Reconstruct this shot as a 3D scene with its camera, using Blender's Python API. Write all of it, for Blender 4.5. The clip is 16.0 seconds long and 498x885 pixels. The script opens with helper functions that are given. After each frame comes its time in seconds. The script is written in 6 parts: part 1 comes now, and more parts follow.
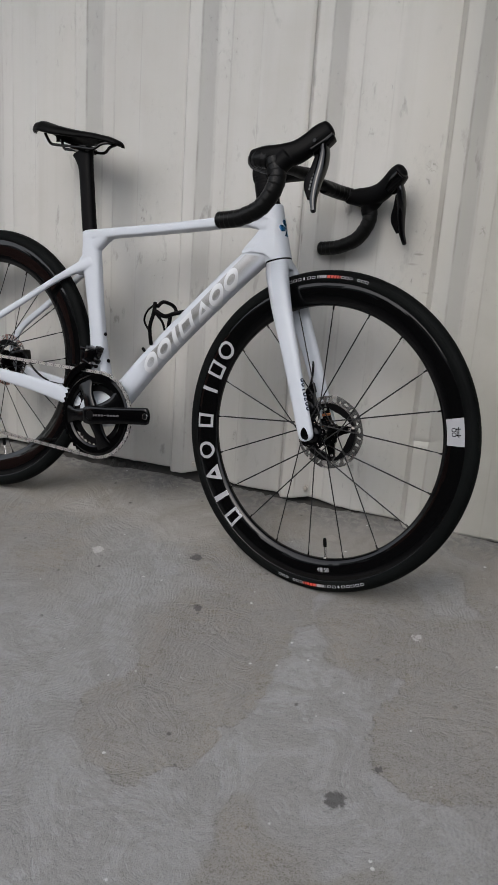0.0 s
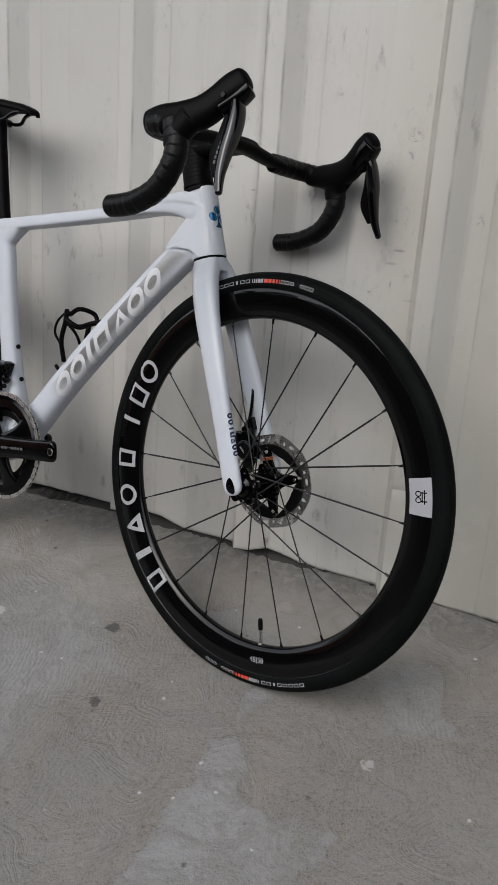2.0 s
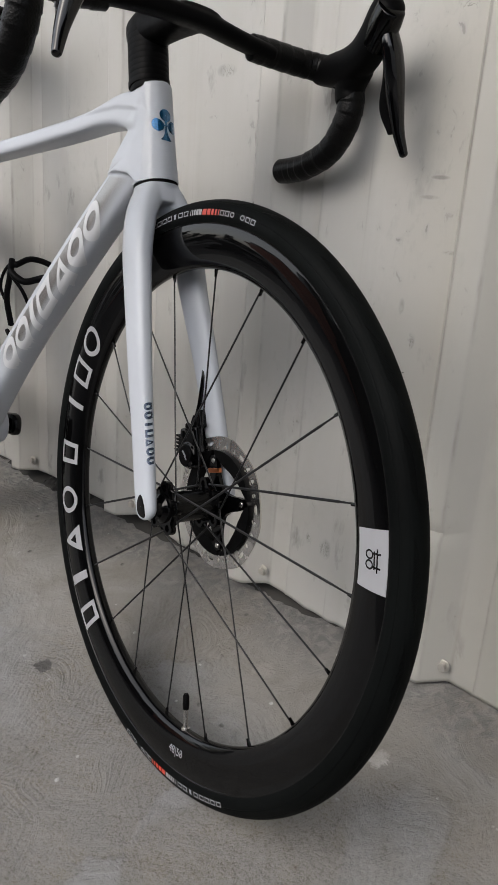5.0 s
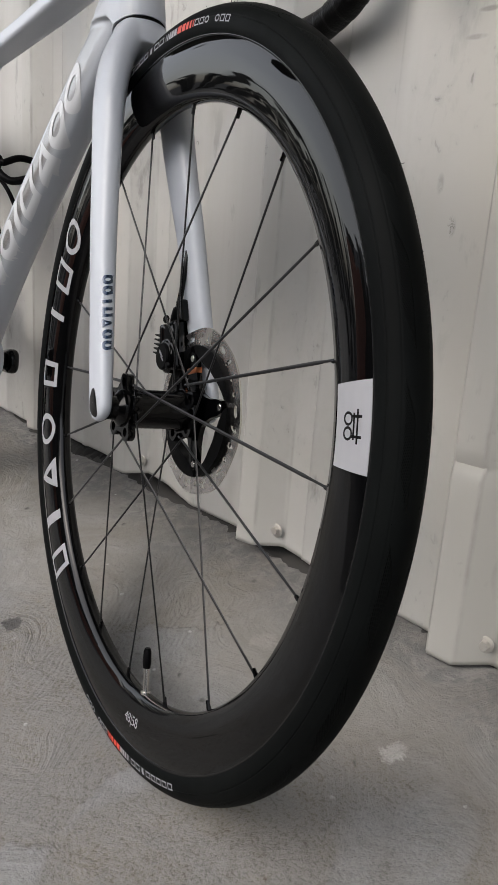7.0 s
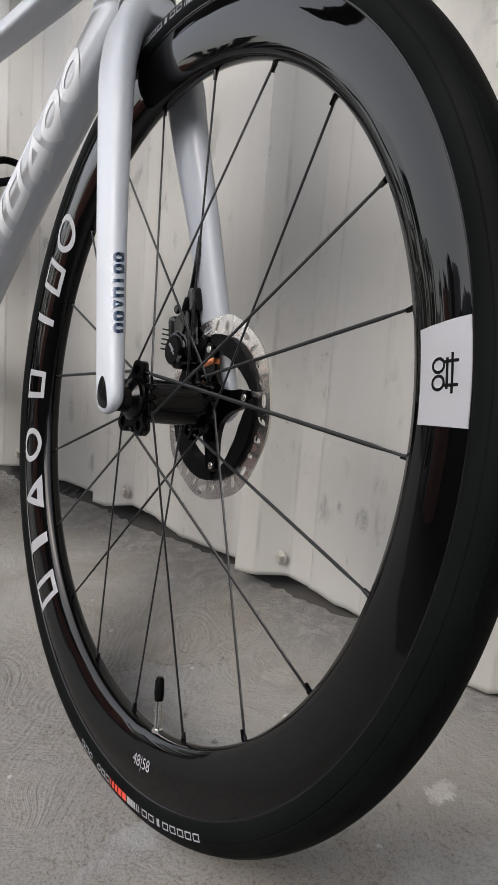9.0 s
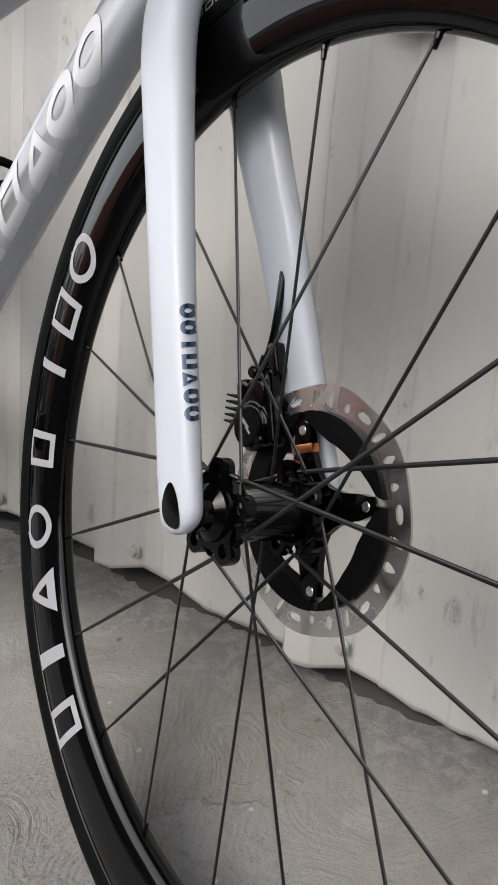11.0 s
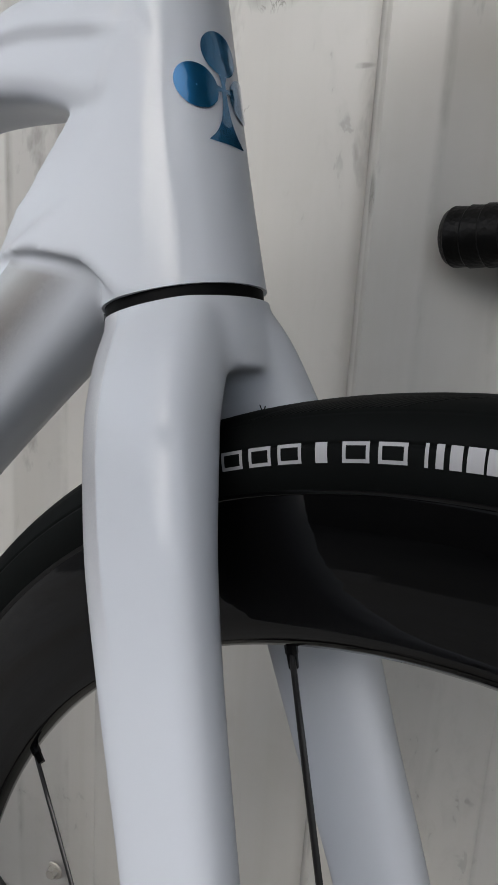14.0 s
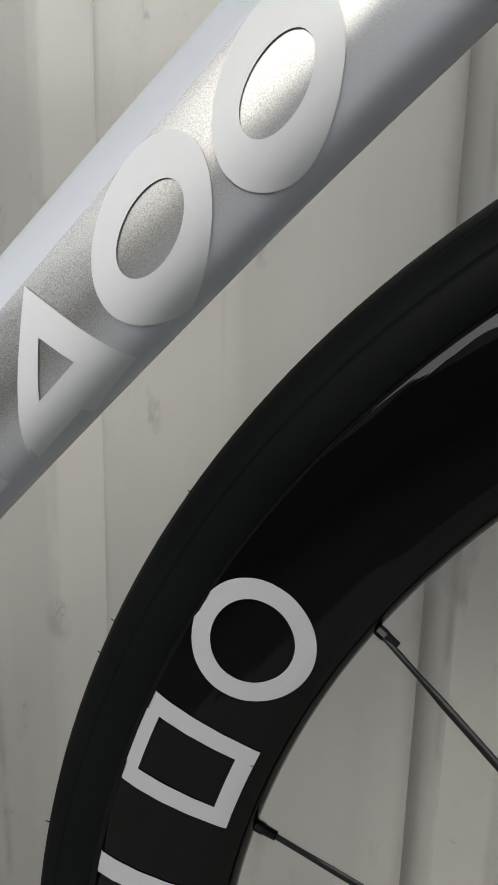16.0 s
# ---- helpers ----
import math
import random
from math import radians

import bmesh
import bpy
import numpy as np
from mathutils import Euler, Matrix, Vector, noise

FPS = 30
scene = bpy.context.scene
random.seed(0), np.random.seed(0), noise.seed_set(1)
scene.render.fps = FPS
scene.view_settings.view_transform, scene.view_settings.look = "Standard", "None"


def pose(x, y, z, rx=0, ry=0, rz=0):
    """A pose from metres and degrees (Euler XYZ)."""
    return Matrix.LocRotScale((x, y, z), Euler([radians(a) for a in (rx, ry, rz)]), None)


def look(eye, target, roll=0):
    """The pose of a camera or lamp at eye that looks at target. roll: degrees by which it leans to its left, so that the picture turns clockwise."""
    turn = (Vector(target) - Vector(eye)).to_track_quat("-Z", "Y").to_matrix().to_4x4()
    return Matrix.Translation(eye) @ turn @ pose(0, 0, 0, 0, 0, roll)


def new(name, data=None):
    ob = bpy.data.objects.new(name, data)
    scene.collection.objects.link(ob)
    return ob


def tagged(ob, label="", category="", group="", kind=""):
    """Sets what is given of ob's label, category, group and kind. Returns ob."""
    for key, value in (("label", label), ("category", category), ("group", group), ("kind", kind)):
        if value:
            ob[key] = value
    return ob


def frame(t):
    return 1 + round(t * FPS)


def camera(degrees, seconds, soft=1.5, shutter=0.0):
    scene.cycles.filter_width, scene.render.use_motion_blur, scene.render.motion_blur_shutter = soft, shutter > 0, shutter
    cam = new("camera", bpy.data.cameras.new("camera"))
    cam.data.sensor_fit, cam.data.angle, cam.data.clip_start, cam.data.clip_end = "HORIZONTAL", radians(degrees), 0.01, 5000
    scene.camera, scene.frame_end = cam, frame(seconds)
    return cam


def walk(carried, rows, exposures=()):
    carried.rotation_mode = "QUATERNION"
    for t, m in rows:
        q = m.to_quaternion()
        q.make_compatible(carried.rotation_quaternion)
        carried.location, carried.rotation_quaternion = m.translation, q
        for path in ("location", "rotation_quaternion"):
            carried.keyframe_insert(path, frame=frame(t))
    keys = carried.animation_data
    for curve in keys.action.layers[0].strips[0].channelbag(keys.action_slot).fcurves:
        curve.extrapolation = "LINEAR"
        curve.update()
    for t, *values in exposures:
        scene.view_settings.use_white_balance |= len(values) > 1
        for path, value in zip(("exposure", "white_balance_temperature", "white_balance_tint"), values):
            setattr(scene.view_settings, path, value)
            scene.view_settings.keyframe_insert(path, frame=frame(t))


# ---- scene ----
# ---- camera and its way ----
cam = camera(35.9, 16.0, soft=1.1)
# seconds, place in metres, turn in degrees
ROWS = [
    (0, 0.4715, -1.5039, 0.7341, 74.889, -3.809, 22.908),
    (0.5, 0.4580, -1.3688, 0.7343, 74.837, -3.880, 22.705),
    (1, 0.4595, -1.2633, 0.7494, 74.466, -3.867, 23.253),
    (1.5, 0.4891, -1.1567, 0.7496, 74.183, -3.776, 25.093),
    (2, 0.5372, -1.0491, 0.7516, 73.855, -3.830, 27.626),
    (2.5, 0.5898, -0.9497, 0.7562, 73.875, -4.019, 30.152),
    (3, 0.6102, -0.8722, 0.7614, 73.848, -4.249, 32.300),
    (3.5, 0.6004, -0.7964, 0.7536, 73.734, -4.480, 34.397),
    (6, 0.6078, -0.4326, 0.6224, 71.640, -3.470, 46.792),
    (6.5, 0.6091, -0.3979, 0.5806, 72.371, -3.582, 48.309),
    (7, 0.5878, -0.3788, 0.5103, 73.943, -3.892, 48.496),
    (7.5, 0.5709, -0.3781, 0.4577, 75.917, -4.292, 47.883),
    (8, 0.5625, -0.3853, 0.4274, 77.775, -4.532, 46.781),
    (10.5, 0.3552, -0.3442, 0.4529, 79.122, -4.307, 42.481),
    (11, 0.2991, -0.3162, 0.4692, 78.321, -4.239, 41.451),
    (11.5, 0.2231, -0.2792, 0.5031, 77.669, -4.068, 40.263),
    (12, 0.1494, -0.2278, 0.5830, 76.732, -4.202, 39.851),
    (12.5, 0.1102, -0.1701, 0.6650, 75.289, -4.194, 39.950),
    (13, 0.0748, -0.1397, 0.7356, 74.158, -4.398, 39.804),
    (13.5, 0.0636, -0.1300, 0.7532, 74.441, -4.263, 36.955),
    (14, 0.0284, -0.1212, 0.7072, 75.212, -3.395, 31.878),
    (14.5, -0.0355, -0.1172, 0.6635, 75.650, -2.700, 26.000),
    (15, -0.0966, -0.1281, 0.6249, 76.094, -1.613, 18.305),
    (15.5, -0.1446, -0.1333, 0.6001, 77.063, -1.456, 14.287),
    (16, -0.2025, -0.1325, 0.5968, 75.738, -1.354, 9.836),
]
# the film camera's own brightening as it comes close
EXPOSED = [(0, 0.99, 6420, 10), (3, 0.96, 6480, 10), (6, 1.20, 6620, 10), (8, 1.33, 6600, 11), (10.5, 1.50, 6580, 11), (11.5, 1.46, 6540, 10), (12.5, 1.08, 6400, 9), (13, 1.03, 6400, 9),
           (14, 0.99, 6420, 9), (14.5, 0.84, 6300, 8), (15, 0.78, 6420, 8), (15.5, 1.04, 6600, 7), (16, 1.06, 6620, 6)]
walk(cam, [(t, pose(x, y, z, rx, ry, rz)) for t, x, y, z, rx, ry, rz in ROWS], EXPOSED)

# ---- world and light: open shade under a bright hazy sky ----
SUN_AZ, SUN_EL = radians(-100), radians(38)     # from the open end of the yard
sky = bpy.data.worlds.new("sky")
scene.world = sky
sky.use_nodes = True
nt = sky.node_tree
bg = nt.nodes["Background"]
st = nt.nodes.new("ShaderNodeTexSky")
st.sky_type = "NISHITA"
st.sun_disc = False
st.sun_elevation = SUN_EL
st.sun_rotation = radians(90) - SUN_AZ
st.dust_density = 2.5
st.air_density = 1.0
pale = nt.nodes.new("ShaderNodeHueSaturation")
pale.inputs["Saturation"].default_value = 0.42     # thin high cloud
nt.links.new(st.outputs[0], pale.inputs["Color"])
nt.links.new(pale.outputs[0], bg.inputs[0])
bg.inputs[1].default_value = 0.15

sun = new("sun", bpy.data.lights.new("sun", "SUN"))
sun.data.energy = 0.4
sun.data.angle = radians(135)
sun.data.color = (1.0, 0.985, 0.975)
sun_dir = Vector((math.cos(SUN_EL) * math.cos(SUN_AZ), math.cos(SUN_EL) * math.sin(SUN_AZ), math.sin(SUN_EL)))
sun.matrix_world = look(sun_dir * 20, (0, 0, 0))

# ---- materials ----
def mat(name, colour, rough=0.5, metal=0.0, coat=0.0, coat_rough=0.03, spec=0.5):
    m = bpy.data.materials.new(name)
    m.use_nodes = True
    b = m.node_tree.nodes["Principled BSDF"]
    b.inputs["Base Color"].default_value = (*colour, 1)
    b.inputs["Roughness"].default_value = rough
    b.inputs["Metallic"].default_value = metal
    b.inputs["Coat Weight"].default_value = coat
    b.inputs["Coat Roughness"].default_value = coat_rough
    b.inputs["Specular IOR Level"].default_value = spec
    return m


class Nodes:
    """Short hand for building a material's nodes."""

    def __init__(self, m):
        self.t = m.node_tree
        self.b = self.t.nodes["Principled BSDF"]

    def add(self, kind, **values):
        n = self.t.nodes.new(kind)
        for key, value in values.items():
            if key in ("operation", "blend_type", "data_type", "noise_dimensions", "feature", "wave_type", "bands_direction", "distance", "musgrave_type", "noise_type"):
                if key == "operation":
                    n.operation = value
                elif key == "blend_type":
                    n.blend_type = value
                elif key == "data_type":
                    n.data_type = value
                elif key == "feature":
                    n.feature = value
                elif key == "wave_type":
                    n.wave_type = value
                elif key == "bands_direction":
                    n.bands_direction = value
            else:
                n.inputs[key.replace("_", " ")].default_value = value
        return n

    def link(self, a, b):
        self.t.links.new(a, b)

    def coords(self, scale=(1, 1, 1), turn=(0, 0, 0), at=(0, 0, 0)):
        c = self.t.nodes.new("ShaderNodeTexCoord")
        m = self.t.nodes.new("ShaderNodeMapping")
        m.inputs["Scale"].default_value = scale
        m.inputs["Rotation"].default_value = turn
        m.inputs["Location"].default_value = at
        self.link(c.outputs["Object"], m.inputs["Vector"])
        return m.outputs["Vector"]

    def noise(self, vec, scale, detail=4.0, rough=0.55, warp=0.0):
        n = self.t.nodes.new("ShaderNodeTexNoise")
        n.inputs["Scale"].default_value = scale
        n.inputs["Detail"].default_value = detail
        n.inputs["Roughness"].default_value = rough
        n.inputs["Distortion"].default_value = warp
        self.link(vec, n.inputs["Vector"])
        return n.outputs["Fac"]

    def ramp(self, fac, stops):
        r = self.t.nodes.new("ShaderNodeValToRGB")
        e = r.color_ramp.elements
        while len(e) < len(stops):
            e.new(0.5)
        for k, (p, c) in enumerate(stops):
            e[k].position = p
            e[k].color = (*c, 1) if len(c) == 3 else c
        self.link(fac, r.inputs["Fac"])
        return r.outputs["Color"]

    def grey(self, fac, a, b, va=0.0, vb=1.0):
        return self.ramp(fac, [(a, (va,) * 3), (b, (vb,) * 3)])

    def mix(self, fac, a, b, how="MIX"):
        m = self.t.nodes.new("ShaderNodeMix")
        m.data_type = "RGBA"
        m.blend_type = how
        for sock, v in ((m.inputs[0], fac), (m.inputs[6], a), (m.inputs[7], b)):
            if isinstance(v, (int, float)):
                sock.default_value = v
            elif isinstance(v, tuple):
                sock.default_value = (*v, 1)
            else:
                self.link(v, sock)
        return m.outputs[2]

    def bump(self, height, strength, dist, normal=None):
        n = self.t.nodes.new("ShaderNodeBump")
        n.inputs["Strength"].default_value = strength
        n.inputs["Distance"].default_value = dist
        self.link(height, n.inputs["Height"])
        if normal is not None:
            self.link(normal, n.inputs["Normal"])
        return n.outputs["Normal"]

    def math(self, op, a, b=0.0, c=0.0):
        n = self.t.nodes.new("ShaderNodeMath")
        n.operation = op
        for sock, v in zip(n.inputs, (a, b, c)):
            if isinstance(v, (int, float)):
                sock.default_value = v
            else:
                self.link(v, sock)
        return n.outputs[0]

    def xyz(self, vec):
        n = self.t.nodes.new("ShaderNodeSeparateXYZ")
        self.link(vec, n.inputs[0])
        return n.outputs


# ---- mesh helpers ----
def mesh_of(bm, name, material=None, smooth=True, sharp=None):
    me = bpy.data.meshes.new(name)
    bmesh.ops.recalc_face_normals(bm, faces=bm.faces)
    bm.to_mesh(me)
    bm.free()
    for m in (material if isinstance(material, (list, tuple)) else [material]):
        if m is not None:
            me.materials.append(m)
    if smooth:
        me.polygons.foreach_set("use_smooth", [True] * len(me.polygons))
        me.set_sharp_from_angle(angle=radians(sharp if sharp else 35))
    return me


def part(name, bm, material, parent, label="", m=None, smooth=True, sharp=None):
    """One mesh object under a thing or under a part."""
    ob = new(name, mesh_of(bm, name, material, smooth, sharp))
    ob.parent = parent
    if m is not None:
        ob.matrix_basis = m
    return tagged(ob, label) if label else ob


def share(name, data, parent, m=None, label=""):
    """Another part on a mesh that is already there."""
    ob = new(name, data)
    ob.parent = parent
    if m is not None:
        ob.matrix_basis = m
    return tagged(ob, label) if label else ob


def thing(name, label, category, m=None, group="", kind=""):
    ob = new(name)
    ob.empty_display_size = 0.05
    if m is not None:
        ob.matrix_basis = m
    return tagged(ob, label, category, group, kind)


def spline(rows, steps):
    """Catmull-Rom through rows of numbers, evenly by index."""
    r = np.array(rows, float)
    p = np.vstack([2 * r[0] - r[1], r, 2 * r[-1] - r[-2]])
    out = []
    for u in np.linspace(0, len(r) - 1, steps):
        i = min(int(u), len(r) - 2)
        t = u - i
        a, b, c, d = p[i : i + 4]
        out.append(0.5 * (2 * b + (c - a) * t + (2 * a - 5 * b + 4 * c - d) * t * t + (3 * b - a - 3 * c + d) * t ** 3))
    return np.array(out)


def loft(bm, rows, seg=28, power=2.4, side=(0, 1, 0), steps=None, ridge=None, dome=0.0):
    """A tube of superellipse sections. rows: x, y, z, half height (across the side vector), half width (along it)."""
    r = spline(rows, steps) if steps else np.array(rows, float)
    n = len(r)
    side = Vector(side).normalized()
    rings = []

    def ring(c, u, v, a, b):
        vs = []
        for k in range(seg):
            t = 2 * math.pi * k / seg
            ct, s = math.cos(t), math.sin(t)
            px = math.copysign(abs(ct) ** (2 / power), ct) * a
            py = math.copysign(abs(s) ** (2 / power), s) * b
            vs.append(bm.verts.new(c + u * px + v * py))
        return vs

    for i in range(n):
        c = Vector(r[i][:3])
        t = (Vector(r[min(i + 1, n - 1)][:3]) - Vector(r[max(i - 1, 0)][:3])).normalized()
        u = side.cross(t).normalized()
        v = t.cross(u).normalized()
        a, b = r[i][3], r[i][4]
        if ridge:
            q = ridge(i / (n - 1))
            a, b = a * q, b * q
        if dome and i == 0:
            for q in (0.35, 0.75, 0.94):
                rings.append(ring(c - t * dome * math.sqrt(1 - q * q), u, v, a * q, b * q))
        rings.append(ring(c, u, v, a, b))
        if dome and i == n - 1:
            for q in (0.94, 0.75, 0.35):
                rings.append(ring(c + t * dome * math.sqrt(1 - q * q), u, v, a * q, b * q))
    for p, q in zip(rings, rings[1:]):
        for k in range(seg):
            bm.faces.new((p[k], p[(k + 1) % seg], q[(k + 1) % seg], q[k]))
    bm.faces.new(rings[0][::-1])
    bm.faces.new(rings[-1])
    return bm


def tube(bm, pts, radius, seg=10, steps=None, dome=0.0):
    """A round rod through points."""
    pts = np.array(pts, float)
    d = pts[-1] - pts[0]
    side = (0, 1, 0) if abs(d[1]) < 0.9 * np.linalg.norm(d) else (0, 0, 1)
    return loft(bm, [(*p, radius, radius) for p in pts], seg, 2.0, side, steps, None, dome)


def revolve(bm, profile, seg=96, closed=False, start=0.0, sweep=2 * math.pi, axis="Y"):
    """Turn a profile of (radius, along the axis) round the y axis."""
    full = abs(sweep - 2 * math.pi) < 1e-6
    cols = []
    for k in range(seg if full else seg + 1):
        a = start + sweep * k / seg
        cols.append([bm.verts.new((-r * math.sin(a), y, r * math.cos(a))) for r, y in profile])
    n = len(profile)
    for k in range(seg):
        p, q = cols[k], cols[(k + 1) % len(cols)]
        for i in range(n if closed else n - 1):
            j = (i + 1) % n
            bm.faces.new((p[i], p[j], q[j], q[i]))
    return cols


def box(bm, size, m=None, bevel=0.0):
    new_bm = bmesh.new()
    bmesh.ops.create_cube(new_bm, size=1.0, matrix=Matrix.Diagonal((*size, 1)))
    if bevel:
        bmesh.ops.bevel(new_bm, geom=new_bm.edges[:], offset=bevel, segments=2, affect="EDGES", profile=0.6)
    if m is not None:
        new_bm.transform(m)
    tmp = bpy.data.meshes.new("tmp")
    new_bm.to_mesh(tmp)
    new_bm.free()
    bm.from_mesh(tmp)
    bpy.data.meshes.remove(tmp)
    return bm


def disc(bm, r, h, m=None, seg=24, bevel=0.0):
    """A short cylinder along z, its edges bevelled."""
    c = min(bevel, h * 0.45)
    prof = [(0.0001, -h / 2), (r - c, -h / 2), (r, -h / 2 + c), (r, h / 2 - c), (r - c, h / 2), (0.0001, h / 2)]
    b = bmesh.new()
    revolve(b, prof, seg)
    b.transform(pose(0, 0, 0, 90, 0, 0))
    if m is not None:
        b.transform(m)
    tmp = bpy.data.meshes.new("tmp")
    b.to_mesh(tmp)
    b.free()
    bm.from_mesh(tmp)
    bpy.data.meshes.remove(tmp)
    return bm


def outline_plate(bm, loops, y0, y1):
    """A plate in the xz plane from an outer loop and hole loops, with thickness from y0 to y1."""
    b = bmesh.new()
    edges = []
    for loop in loops:
        vs = [b.verts.new((x, y0, z)) for x, z in loop]
        edges += [b.edges.new((vs[i], vs[(i + 1) % len(vs)])) for i in range(len(vs))]
    bmesh.ops.triangle_fill(b, use_beauty=True, use_dissolve=False, edges=edges)
    ext = bmesh.ops.extrude_face_region(b, geom=b.faces[:])
    bmesh.ops.translate(b, verts=[v for v in ext["geom"] if isinstance(v, bmesh.types.BMVert)], vec=(0, y1 - y0, 0))
    tmp = bpy.data.meshes.new("tmp")
    b.to_mesh(tmp)
    b.free()
    bm.from_mesh(tmp)
    bpy.data.meshes.remove(tmp)
    return bm


def fused(bm, name, voxel, smooth_steps, material):
    """Joins overlapping solids into one skin with softened junctions. Returns the finished mesh."""
    ob = new("fusing", mesh_of(bm, name))
    r = ob.modifiers.new("remesh", "REMESH")
    r.mode = "VOXEL"
    r.voxel_size = voxel
    if smooth_steps:
        s = ob.modifiers.new("smooth", "SMOOTH")
        s.factor, s.iterations = 0.5, smooth_steps
    me = bpy.data.meshes.new_from_object(ob.evaluated_get(bpy.context.evaluated_depsgraph_get()))
    me.name = name
    bpy.data.objects.remove(ob)
    me.materials.clear()
    me.materials.append(material)
    me.polygons.foreach_set("use_smooth", [True] * len(me.polygons))
    return me

# ---- ground and wall ----
SLOPE, ALONG = 0.2116, 0.0018       # the apron falls away from the wall


def ground_z(x, y):
    """The apron slopes near the wall and runs out level further off."""
    if y > -2.5:
        z = SLOPE * min(y, 0.7)
    elif y > -6.0:
        u = (y + 2.5) / -3.5
        z = SLOPE * -2.5 - SLOPE * 3.5 * (u - u * u / 2)
    else:
        z = SLOPE * -2.5 - SLOPE * 1.75
    return z + ALONG * max(-3, min(3, x))

# worn brown patches of the apron: x, y, radius
TROWELLED = [(-0.19, 0.04, 0.105), (-0.05, -0.09, 0.125), (-0.10, -0.21, 0.155), (-0.06, -0.34, 0.115), (-0.10, -0.47, 0.12), (0.43, -0.13, 0.17), (0.40, -0.33, 0.13), (0.68, -0.20, 0.23),
             (-0.64, 0.10, 0.15), (-0.58, -0.10, 0.11), (-0.88, 0.0, 0.24), (-0.12, 0.19, 0.09)]


def concrete():
    m = mat("concrete", (0.3, 0.29, 0.28), 0.85)
    n = Nodes(m)
    v = n.coords()
    big = n.noise(v, 1.9, 6, 0.62, 0.9)
    mid = n.noise(v, 7.0, 7, 0.66, 1.4)
    fine = n.noise(v, 48.0, 7, 0.72, 0.6)
    grit = n.noise(v, 330.0, 4, 0.65)
    # worn skin: brown and cool grey layers with a ragged edge between them
    warp = n.t.nodes.new("ShaderNodeVectorMath")
    warp.operation = "ADD"
    n.link(n.coords(at=(0.37, 0.9, 0), turn=(0, 0, radians(35)), scale=(1.0, 0.62, 1.0)), warp.inputs[0])
    push = n.t.nodes.new("ShaderNodeVectorMath")
    push.operation = "SCALE"
    drift = n.t.nodes.new("ShaderNodeTexNoise")
    drift.inputs["Scale"].default_value = 6.0
    drift.inputs["Detail"].default_value = 5.0
    n.link(v, drift.inputs["Vector"])
    n.link(drift.outputs["Color"], push.inputs[0])
    push.inputs["Scale"].default_value = 0.07
    n.link(push.outputs[0], warp.inputs[1])
    layer = n.noise(warp.outputs[0], 2.3, 3, 0.5, 0.3)
    # brown worn patches at their places, more by chance further out
    lobed = n.t.nodes.new("ShaderNodeVectorMath")
    lobed.operation = "ADD"
    n.link(n.coords(scale=(1, 1, 0)), lobed.inputs[0])
    shove = n.t.nodes.new("ShaderNodeVectorMath")
    shove.operation = "MULTIPLY_ADD"
    lobes = n.t.nodes.new("ShaderNodeTexNoise")
    lobes.inputs["Scale"].default_value = 7.0
    lobes.inputs["Detail"].default_value = 5.0
    lobes.inputs["Roughness"].default_value = 0.62
    n.link(v, lobes.inputs["Vector"])
    n.link(lobes.outputs["Color"], shove.inputs[0])
    shove.inputs[1].default_value = (0.19, 0.19, 0)
    shove.inputs[2].default_value = (-0.095, -0.095, 0)
    n.link(shove.outputs[0], lobed.inputs[1])
    worn = n.math("MULTIPLY", n.math("SUBTRACT", layer, 0.57), 4.0)
    for x, y, r in TROWELLED:
        d = n.t.nodes.new("ShaderNodeVectorMath")
        d.operation = "DISTANCE"
        n.link(lobed.outputs[0], d.inputs[0])
        d.inputs[1].default_value = (x, y, 0)
        worn = n.math("MAXIMUM", worn, n.math("SUBTRACT", 1.0, n.math("MULTIPLY", d.outputs["Value"], 1 / r)))
    skin = n.ramp(n.math("ADD", worn, 0.5), [(0.30, (1, 1, 1)), (0.482, (0.9, 0.9, 0.9)), (0.530, (0.0, 0.0, 0.0)), (0.80, (0.1, 0.1, 0.1)), (1.0, (0.25, 0.25, 0.25))])
    blur = n.ramp(n.math("ADD", worn, 0.5), [(0.15, (1, 1, 1)), (0.85, (0.0, 0.0, 0.0))])
    crisp = n.grey(n.math("ADD", n.noise(n.coords(at=(9, 4, 0)), 3.2, 3, 0.5), n.math("MULTIPLY", n.math("ADD", n.xyz(v)[0], 0.06), 1.1)), 0.34, 0.50)
    skin = n.math("ADD", n.math("MULTIPLY", skin, crisp), n.math("MULTIPLY", blur, n.math("SUBTRACT", 1.0, crisp)))
    base = n.mix(skin, n.ramp(big, [(0.34, (0.088, 0.073, 0.053)), (0.55, (0.121, 0.102, 0.075)), (0.7, (0.160, 0.137, 0.104))]),
                 n.ramp(big, [(0.34, (0.150, 0.151, 0.153)), (0.5, (0.183, 0.185, 0.188)), (0.68, (0.218, 0.221, 0.225))]))
    base = n.mix(n.grey(mid, 0.50, 0.74, 0.0, 0.14), base, (0.24, 0.237, 0.23))
    base = n.mix(n.grey(mid, 0.50, 0.30, 0.0, 0.42), base, (0.070, 0.063, 0.054))
    blot = n.noise(n.coords(at=(4, 1, 0)), 21.0, 6, 0.68, 0.8)
    base = n.mix(n.grey(blot, 0.52, 0.67, 0.0, 0.46), base, (0.084, 0.080, 0.074))
    base = n.mix(n.grey(blot, 0.45, 0.30, 0.0, 0.08), base, (0.25, 0.25, 0.25))
